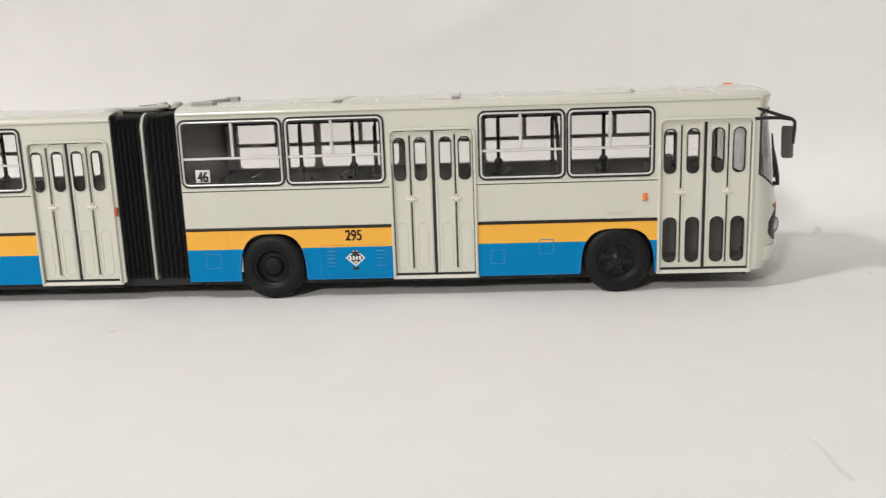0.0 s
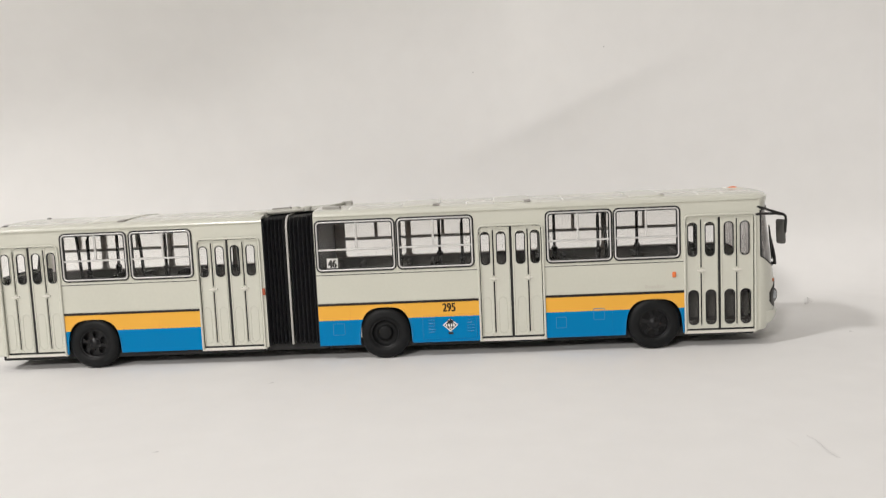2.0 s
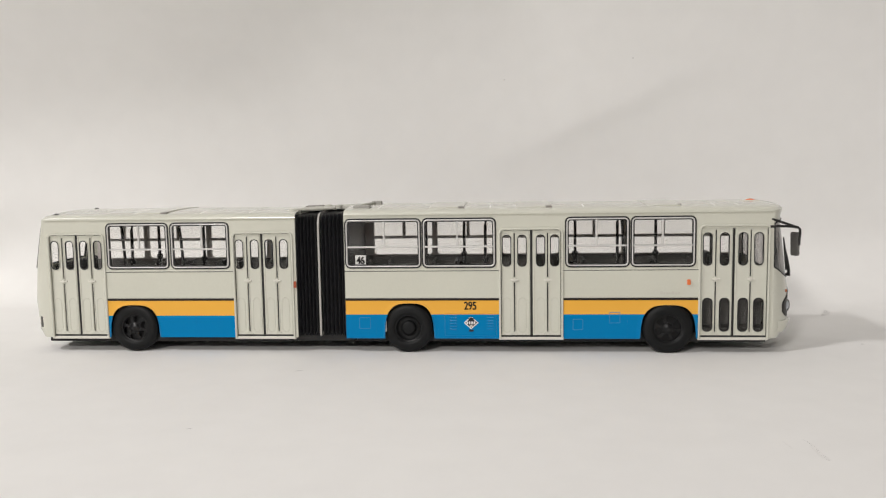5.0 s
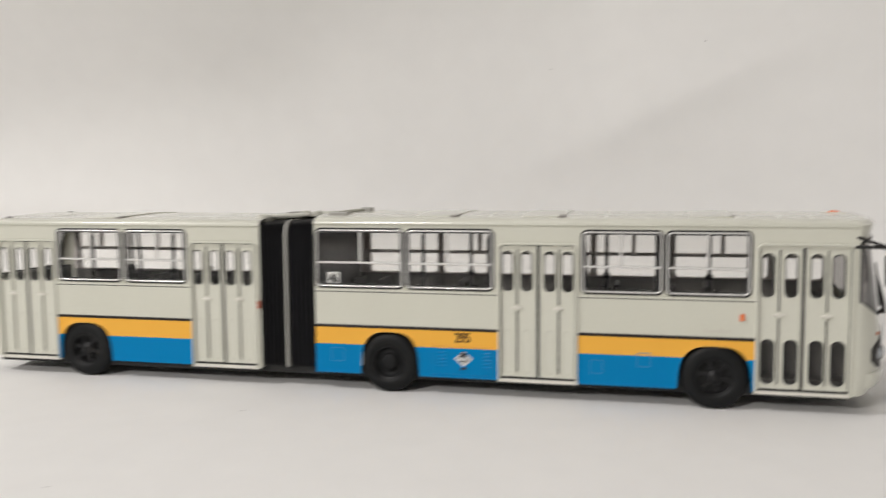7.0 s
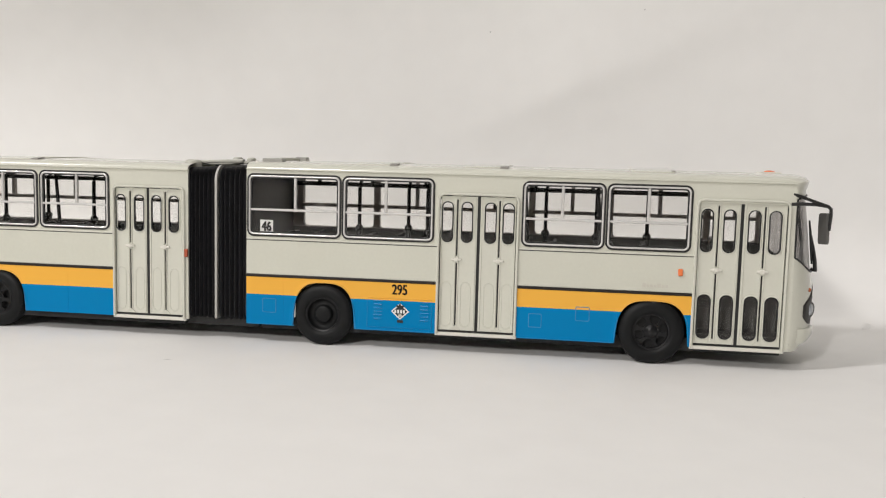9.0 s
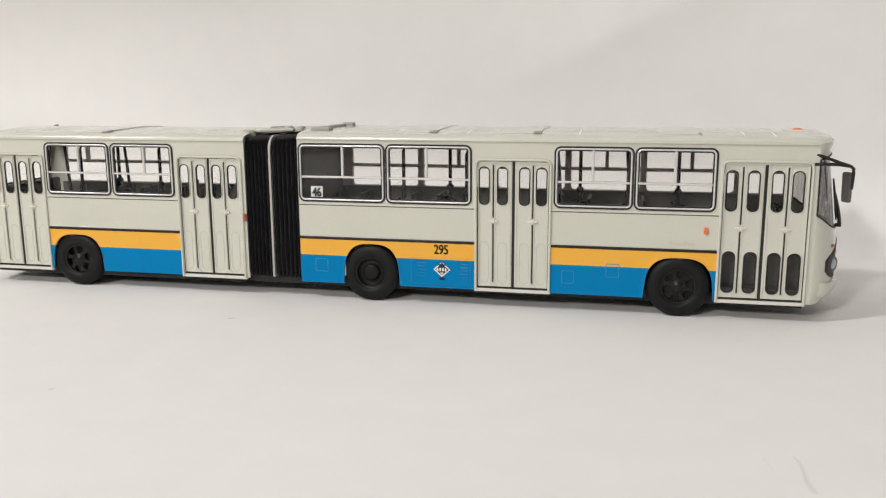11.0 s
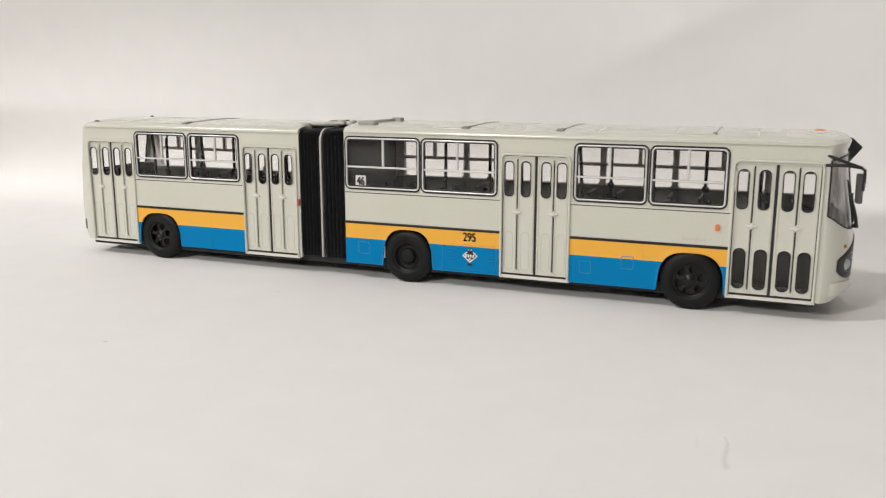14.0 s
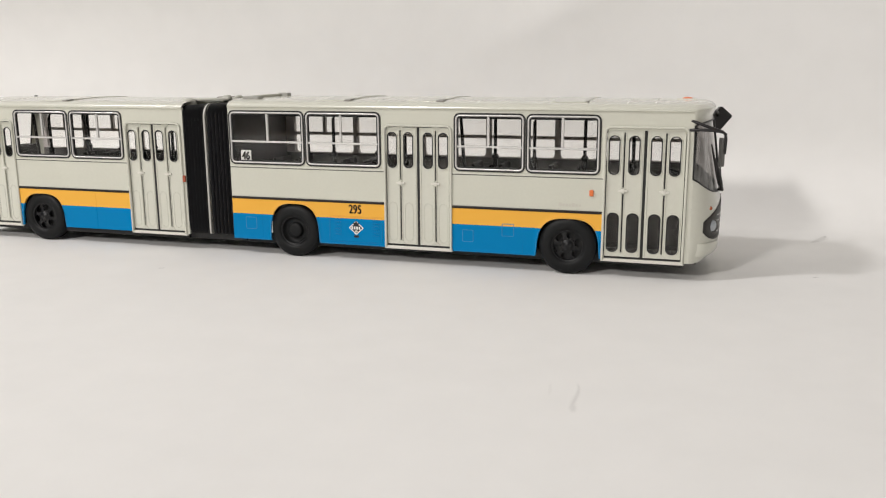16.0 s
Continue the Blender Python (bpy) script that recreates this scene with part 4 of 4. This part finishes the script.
# ---------------------------------------------------------------- inside and underneath
def interior():
    part("chassis", box(bmesh.new(), -152, 47, 4.5, 52.5, 3.8, 9.0, 0.5), DARKER, BUS, "black underside")
    part("chassis", box(bmesh.new(), -312, -184, 4.3, 54.3, 3.6, 9.0, 0.5), DARKER, BUS, "black underside")
    part("chassis", box(bmesh.new(), 47, 52, 11, 46, 4.2, 9.0, 0.5), DARKER, BUS, "black underside")
    part("inner_floor", box(bmesh.new(), -156, 47, 12, 45, 9.4, 11.5), FLOORING, BUS, "dark grey inside floor")
    part("inner_floor", box(bmesh.new(), -309, -181.5, 12.8, 45.8, 9.4, 11.5), FLOORING, BUS, "dark grey inside floor")
    for a, b, dy in ((-156, -140.5, 0), (-110.5, -15, 0), (15, 47, 0), (-309, -280, RY), (-250, -181.5, RY)):
        part("floor_edge", box(bmesh.new(), a, b, 1.35 + dy, 12 + dy, 9.4, 11.5), FLOORING, BUS)
        part("floor_edge", box(bmesh.new(), a, b, 45 + dy, 55 + dy, 9.4, 11.5), FLOORING, BUS)
    for x, y in ((-41.3, 43), (-20.6, 32), (0.6, 43), (-119.5, 34), (-100, 43), (-88, 20), (-74.2, 9), (-268, 43), (-227, 43), (-196, 14), (-273, 20), (-238, 30), (24, 20)):
        p = part("grab_pole", tube(bmesh.new(), [(x, y, 11), (x, y, 40), (x, y, 60), (x + 0.3, y + 1, 62.5), (x + 0.4, y + 4, 63.6)], 0.8, 8), POLE, BUS, "black grab pole", smooth=60)
        bm = bmesh.new()
        bmesh.ops.create_uvsphere(bm, u_segments=12, v_segments=8, radius=1.45, matrix=Matrix.Translation((x, y, 43.0)) @ Matrix.Diagonal((1.2, 1, 1.2, 1)))
        box(bm, x - 1.05, x + 1.05, y - 1.05, y + 1.05, 35.0, 42.0, 0.4)
        part("pole_knob", bm, POLE, p, smooth=60)
        for ox, oz in ((-1.7, 38.4), (1.9, 37.4)):
            bm = bmesh.new()
            bmesh.ops.create_uvsphere(bm, u_segments=10, v_segments=6, radius=1, matrix=Matrix.Translation((x + ox, y - 0.8, oz)) @ Matrix.Diagonal((1.25, 0.8, 0.8, 1)))
            part("seat_grip", bm, GRIP, p, "glossy black grip", smooth=60)
    for a, b, dy in ((-154, 44, 0), (-304, -183, RY)):
        rail = part("hand_rail", box(bmesh.new(), a, b, 50.2 + dy, 51.4 + dy, 59.9, 61.8, 0.3), POLE, BUS, "long black hand rail under the roof")
        x = a + 12
        while x < b - 4:
            part("rail_bracket", box(bmesh.new(), x - 0.7, x + 0.7, 50 + dy, 52 + dy, 59.8, 64.5, 0.2), POLE, rail)
            x += 24
    for x, y in ((-47.4, 9), (-20.0, 9), (-242.0, 10), (-272.5, 10)):
        part("grab_pole", tube(bmesh.new(), [(x - 1.3, y, 64.5), (x - 0.6, y, 56), (x, y, 46), (x + 0.9, y, 34)], [0.65, 0.75, 0.78, 0.85], 8), POLE, BUS, "black slanted grab pole", smooth=60)
    # seats along the far side, and pairs along the near side
    rows = [(-146, 1), (-134, 1), (-110, 1), (-98, 1), (-44, 1), (-31, 1), (-8, 1), (5, 1), (-272, -1), (-258, -1), (-240, -1), (-228, -1)]
    for sx, way in rows:
        for sy in (41.5, 6.5) if not -60 < sx < -40 else (41.5,):
            dy = RY if sx < -170 else 0
            bm = box(bmesh.new(), sx - 4, sx + 4, sy + dy - 4.6, sy + dy + 8.6, 21, 23.2, 0.6)
            s = part("seat", bm, SEAT, BUS, "dark grey passenger seat")
            bm = bmesh.new()
            back = [(sx - 4.4 * way, 22.0), (sx - 5.4 * way, 31.0), (sx - 6.0 * way, 40.2)]
            for u in (-4.4, 4.4):
                rows_ = [[(x + t, y, z) for t, y in ((-0.7, sy + dy + u - 3.9 + 1.9), (0.7, sy + dy + u - 3.9 + 1.9), (0.7, sy + dy + u + 3.9 + 1.9), (-0.7, sy + dy + u + 3.9 + 1.9), (-0.7, sy + dy + u - 3.9 + 1.9))] for x, z in back]
                grid(bm, rows_)
                bm.faces.new([bm.verts.new(p) for p in rows_[-1][:4]])
            part("backrest", bm, SEAT, s, smooth=50)
            part("seat_leg", box(bmesh.new(), sx - 2, sx + 2, sy + dy, sy + dy + 4, 11.5, 21.2), DARKER, s)
    # smooth panels that close each body towards the joint
    part("end_panel", box(bmesh.new(), -156.2, -155.4, 1.4, 55, 11, 66.8), GLOOM, BUS, "dark panel towards the joint")
    part("end_panel", box(bmesh.new(), -182.0, -181.2, 2.2, 55.8, 11, 66.8), GLOOM, BUS, "dark panel towards the joint")
    # rear bench and engine box
    part("rear_bench", box(bmesh.new(), -309, -299, 8, 50, 11.5, 26, 1.0), SEAT, BUS, "dark grey rear bench")
    part("rear_bench", box(bmesh.new(), -309.5, -306.5, 8, 50, 26, 43, 1.0), SEAT, BUS, "dark grey bench back")
    # driver's place
    part("dashboard", box(bmesh.new(), 47.5, 54, 8, 50, 22, 35, 1.5), DARK, BUS, "dark grey dashboard")
    seat = part("driver_seat", box(bmesh.new(), 27, 36, 36, 46, 22, 25, 0.8), SEAT, BUS, "dark grey driver's seat")
    part("backrest", box(bmesh.new(), 25.5, 28, 36, 46, 24, 44, 0.8), SEAT, seat)
    part("seat_post", box(bmesh.new(), 30, 34, 39, 43, 11.5, 22.2), DARKER, seat)
    bm = bmesh.new()
    ringpts = [(5.2 * math.cos(2 * math.pi * i / 28), 5.2 * math.sin(2 * math.pi * i / 28), 0) for i in range(29)]
    tube(bm, ringpts, 0.5, 6)
    tube(bm, [(-5, 0, 0), (0, 0, -0.8), (5, 0, 0)], 0.35, 6)
    tube(bm, [(0, 0, -0.6), (0, 0, -9)], 0.7, 6)
    bmesh.ops.transform(bm, verts=bm.verts, matrix=Matrix.Translation((41.5, 41, 38)) @ Matrix.Rotation(radians(22), 4, "Y"))
    part("steering_wheel", bm, POLE, BUS, "black steering wheel", smooth=60)
    part("cab_partition", box(bmesh.new(), 18.6, 19.3, 30, 55, 11.5, 40), DARK, BUS, "dark partition behind the driver")
    part("cab_partition_rail", tube(bmesh.new(), [(19, 30, 40), (19, 30, 62), (19, 52, 62)], 0.6, 6), POLE, BUS)


interior()


# ---------------------------------------------------------------- fittings outside
def fittings():
    # roof hatches and seams follow the roof's curve
    def lid(x0, x1, c0, c1, h0, h1, dy):
        bm, n = bmesh.new(), 16
        cs = [c0 + (c1 - c0) * k / n for k in range(n + 1)]
        rows = []
        for c in [cs[0]] + cs + [cs[-1]]:
            first = len(rows) == 0 or len(rows) == n + 2
            z0, z1 = (eave(c) - 0.2, eave(c) - 0.2) if first else (eave(c) + h0, eave(c) + h1)
            rows.append([(x0, cy(c, dy), eave(c) - 0.2), (x0, cy(c, dy), z0), (x1, cy(c, dy), z1), (x1, cy(c, dy), eave(c) - 0.2)])
        return grid(bm, rows)

    for xa, xb, roof, dy in ((-115, -98, ROOF_F, 0), (-72, -55.5, ROOF_F, 0), (-9.5, 6.0, ROOF_F, 0), (-265, -248, ROOF_R, RY)):
        h = part("roof_hatch", lid(xa, xb, -0.83, 0.8, 0.15, 0.4, dy), CREAM, roof, "raised cream roof hatch", smooth=30)
        small = xb > 0
        part("hatch_seal", lid(xb - (1.0 if small else 2.6), xb + 0.4, -0.8 if small else -0.86, -0.7, 0.5, 0.62, dy), SEAL, h, "grey seal at the hatch's edge")
    for x in (-140, -85, -40, 22, 33):
        part("roof_seam", lid(x - 0.3, x + 0.3, -0.85, 0.85, 0.06, 0.06, 0), CREAM, ROOF_F)
    for x in (-205, -230, -285):
        part("roof_seam", lid(x - 0.3, x + 0.3, -0.85, 0.85, 0.06, 0.06, RY), CREAM, ROOF_R)
    # orange lamp on the front of the roof
    bm = bmesh.new()
    bmesh.ops.create_uvsphere(bm, u_segments=18, v_segments=10, radius=1, matrix=Matrix.Translation((44.6, 28.5, 70.6)) @ Matrix.Diagonal((2.6, 2.6, 1.2, 1)))
    part("roof_lamp", bm, ORANGE, BUS, "orange lamp on the roof", smooth=60)
    part("lamp_base", box(bmesh.new(), 40.2, 48.4, 24.8, 32.2, eave(0) - 0.4, eave(0) + 0.35, 0.3), LIGHT_CREAM, ROOF_F, "flat pale base of the roof lamp")
    # unpainted edge in the middle wheel arch
    part("arch_edge", box(bmesh.new(), -137.4, -136.5, 0.25, 1.2, 9.6, 15.2, 0.2), WHITE, BUS, "pale unpainted edge of the wheel arch")
    # gear over the joint
    g = part("joint_arm", box(bmesh.new(), -186, -163, 13, 15.6, 69.9, 71.2, 0.4), GREY, BUS, "grey linkage arm over the bellows")
    bm = lathe(bmesh.new(), [(0, 71.6), (2.0, 71.55), (2.9, 71.2), (3.3, 70.4), (3.5, 68.2)], 0, 0, 28)
    for v in bm.verts:
        v.co = Vector((v.co.x - 183.6, v.co.z + 11.5, v.co.y))
    part("arm_mount", bm, GREY, g, "round grey mount", smooth=50)
    bm = lathe(bmesh.new(), [(0, 72.2), (1.6, 72.1), (2.2, 71.4), (2.3, 69.8)], 0, 0, 20)
    for v in bm.verts:
        v.co = Vector((v.co.x - 168, v.co.z + 20, v.co.y))
    part("joint_boss", bm, GREY, g, smooth=40)
    bm = lathe(bmesh.new(), [(0, 71.8), (1.4, 71.7), (1.9, 71.2), (2.0, 69.6)], 0, 0, 20)
    for v in bm.verts:
        v.co = Vector((v.co.x - 162.5, v.co.z + 21, v.co.y))
    part("joint_boss", bm, GREY, g, smooth=40)
    part("joint_plate", box(bmesh.new(), -184, -174.5, 37, 41, 70.4, 71.4, 0.3), SEAL, BUS, "grey plate over the joint")
    part("joint_bridge", box(bmesh.new(), -186, -152, 20, 44, 69.2, 70.7, 0.4), GREY, BUS, "grey bridge over the bellows")
    part("roof_box", box(bmesh.new(), -153.0, -144.6, 7.5, 12.5, 68.6, 71.5, 0.4), BOXGREY, BUS, "low grey box on the roof")
    part("roof_box", box(bmesh.new(), -147.6, -142.6, 33, 37, 69.4, 72.3, 0.4), BOXGREY, BUS, "small square grey box on the roof")
    part("roof_pipe", tube(bmesh.new(), [(-152, 13, 70.8), (-149, 24, 71.2), (-146.5, 33, 71.3)], 0.7, 8), GREY, BUS, smooth=60)
    # side markers
    part("side_marker", box(bmesh.new(), 8.5, 10.2, -0.8, 0.1, 32.5, 35.1, 0.35), ORANGE, BUS, "orange side marker")
    part("side_marker", box(bmesh.new(), -182.4, -181.0, RY - 0.9, RY + 0.1, 31.6, 34.8, 0.3), RED, BUS, "red side marker")
    # raised name in plain bars
    x = -4.0
    for w in (1.2, 0.9, 1.1, 0.8, 1.2, 1.0, 0.9):
        part("name_bar", box(bmesh.new(), x, x + w, -0.18, 0.05, 27.9, 28.9 if w < 1.15 else 29.4), SCRIPT, BUS)
        x += w + 0.35
    # hatches in the skirt, louvres and the engine panel
    for a, b, z0, z1 in ((-149.8, -144.4, 11.2, 16.6), (-45.3, -40.6, 10.7, 15.8), (-27.9, -22.9, 14.0, 19.2)):
        part("skirt_flap", bead(bmesh.new(), rrect(a, b, z0, z1, 0.4, 3), 0.06, 0.18), EDGE_BLUE, BUS, "raised edge of a square flap", smooth=60)
    part("engine_panel", bead(bmesh.new(), rrect(-107.6, -82.4, 7.6, 19.0, 0.5, 3), 0.08, 0.25), GLOSSY_LIVERY, BUS, "raised edge of the engine panel", smooth=60)
    for xa, xb in ((-105.0, -101.9), (-86.8, -83.7)):
        for i in range(6):
            z = 10.7 + i * 1.4
            bm = bmesh.new()
            grid(bm, [[(x, y, z + dz) for x in (xa, xb)] for y, dz in ((0.05, 0.6), (-0.18, 0.42), (-0.3, 0.2), (-0.22, 0.0), (0.05, -0.05))])
            part("louvre", bm, GLOSSY_LIVERY, BUS, "blue louvre")
    for x in (-141.5, -107.5, -19.0, -233.0):
        dy = RY if x < -170 else 0
        part("panel_seam", box(bmesh.new(), x - 0.15, x + 0.15, dy - 0.08, dy + 0.1, 7, 25), LIVERY, BUS)
    # badge: a dark diamond with a white edge and a white band
    cx, cz, a, b = -94.65, 14.1, 3.6, 3.2
    dia = lambda k: [(cx - a * k, cz), (cx, cz - b * k), (cx + a * k, cz), (cx, cz + b * k)]
    logo = part("badge", plate(bmesh.new(), dia(1.0), [], -0.14, 0.02), WHITE, BUS, "white-edged dark diamond badge")
    part("badge_field", plate(bmesh.new(), dia(0.8), [], -0.18, -0.14), NAVY, logo)
    bm = bmesh.new()
    for i, w in enumerate((-1.9, -0.75, 0.4, 1.5)):
        plate(bm, rrect(cx + w - 0.32, cx + w + 0.42, cz - 0.75, cz + 0.65, 0.1, 2), [], -0.22, -0.18)
    part("badge_bars", bm, WHITE, logo)
    bm = bmesh.new()
    plate(bm, rrect(cx - 0.7, cx + 0.7, cz - 2.1, cz - 1.1, 0.3, 3), [], -0.22, -0.18)
    part("badge_mark", bm, SCRIPT, logo)
    bm = bmesh.new()
    plate(bm, [(cx - 1.7, cz + 1.7), (cx + 1.7, cz + 1.7), (cx + 1.2, cz + 2.5), (cx + 0.5, cz + 2.2), (cx, cz + 3.6), (cx - 0.5, cz + 2.2), (cx - 1.2, cz + 2.5)], [], -0.22, -0.13)
    part("badge_crown", bm, INK, logo)
    bm = bmesh.new()
    plate(bm, rrect(cx - 1.1, cx + 1.2, cz - 4.4, cz - 3.4, 0.2, 2), [], -0.2, 0.02)
    part("badge_caption", bm, INK, logo)
    lettering("fleet_number", "295", INK, BUS, -97.9, -92.1, 20.5, 24.5, -0.05, "black fleet number on the yellow band")
    plate_ob = part("route_plate", box(bmesh.new(), -151.3, -146.1, 1.0, 1.3, 42.5, 47.5), WHITE, BUS, "white route plate behind the window")
    lettering("route_number", "46", INK, plate_ob, -150.55, -146.85, 43.1, 46.9, 0.93, "black route number", 0.22)


fittings()


def mirrors():
    arm = tube(bmesh.new(), [(47.2, 0.5, 63.6), (51, -0.3, 62.3), (56, -0.6, 60.5), (58.8, -0.6, 59.6), (60.0, -0.2, 58.6), (60.2, 0.2, 56.5), (60.0, 0.8, 51)], 0.62, 8)
    tube(arm, [(46.6, 0.3, 60.0), (50, -0.4, 60.2), (55, -0.6, 60.1), (58.6, -0.6, 59.6)], 0.62, 8)
    m = part("wing_mirror", arm, POLE, BUS, "black mirror on a bent tubular arm", smooth=60)
    bm = bmesh.new()
    plate(bm, rrect(-3.1, 3.1, -5.6, 5.6, 1.3, 5), [], -0.55, 0.55)
    bmesh.ops.transform(bm, verts=bm.verts, matrix=Matrix.Translation((59.0, 3.4, 51.4)) @ Matrix.Rotation(radians(101), 4, "Z") @ Matrix.Rotation(radians(3), 4, "Y"))
    part("mirror_case", bm, MIDGREY, m, "dark grey mirror case", smooth=35)
    arm = tube(bmesh.new(), [(50.5, 54, 66), (55, 59, 65), (57.5, 64, 63.5), (57.5, 67, 62)], 0.6, 8)
    m2 = part("wing_mirror", arm, POLE, BUS, "black mirror on the driver's side", smooth=60)
    bm = bmesh.new()
    plate(bm, rrect(-3.6, 3.6, -5.2, 5.2, 1.0, 5), [], -1.2, 1.2)
    bmesh.ops.transform(bm, verts=bm.verts, matrix=Matrix.Translation((58.0, 68.5, 60.0)) @ Matrix.Rotation(radians(20), 4, "Z") @ Matrix.Rotation(radians(40), 4, "Y"))
    part("mirror_case", bm, POLE, m2, "black mirror case", smooth=35)


mirrors()
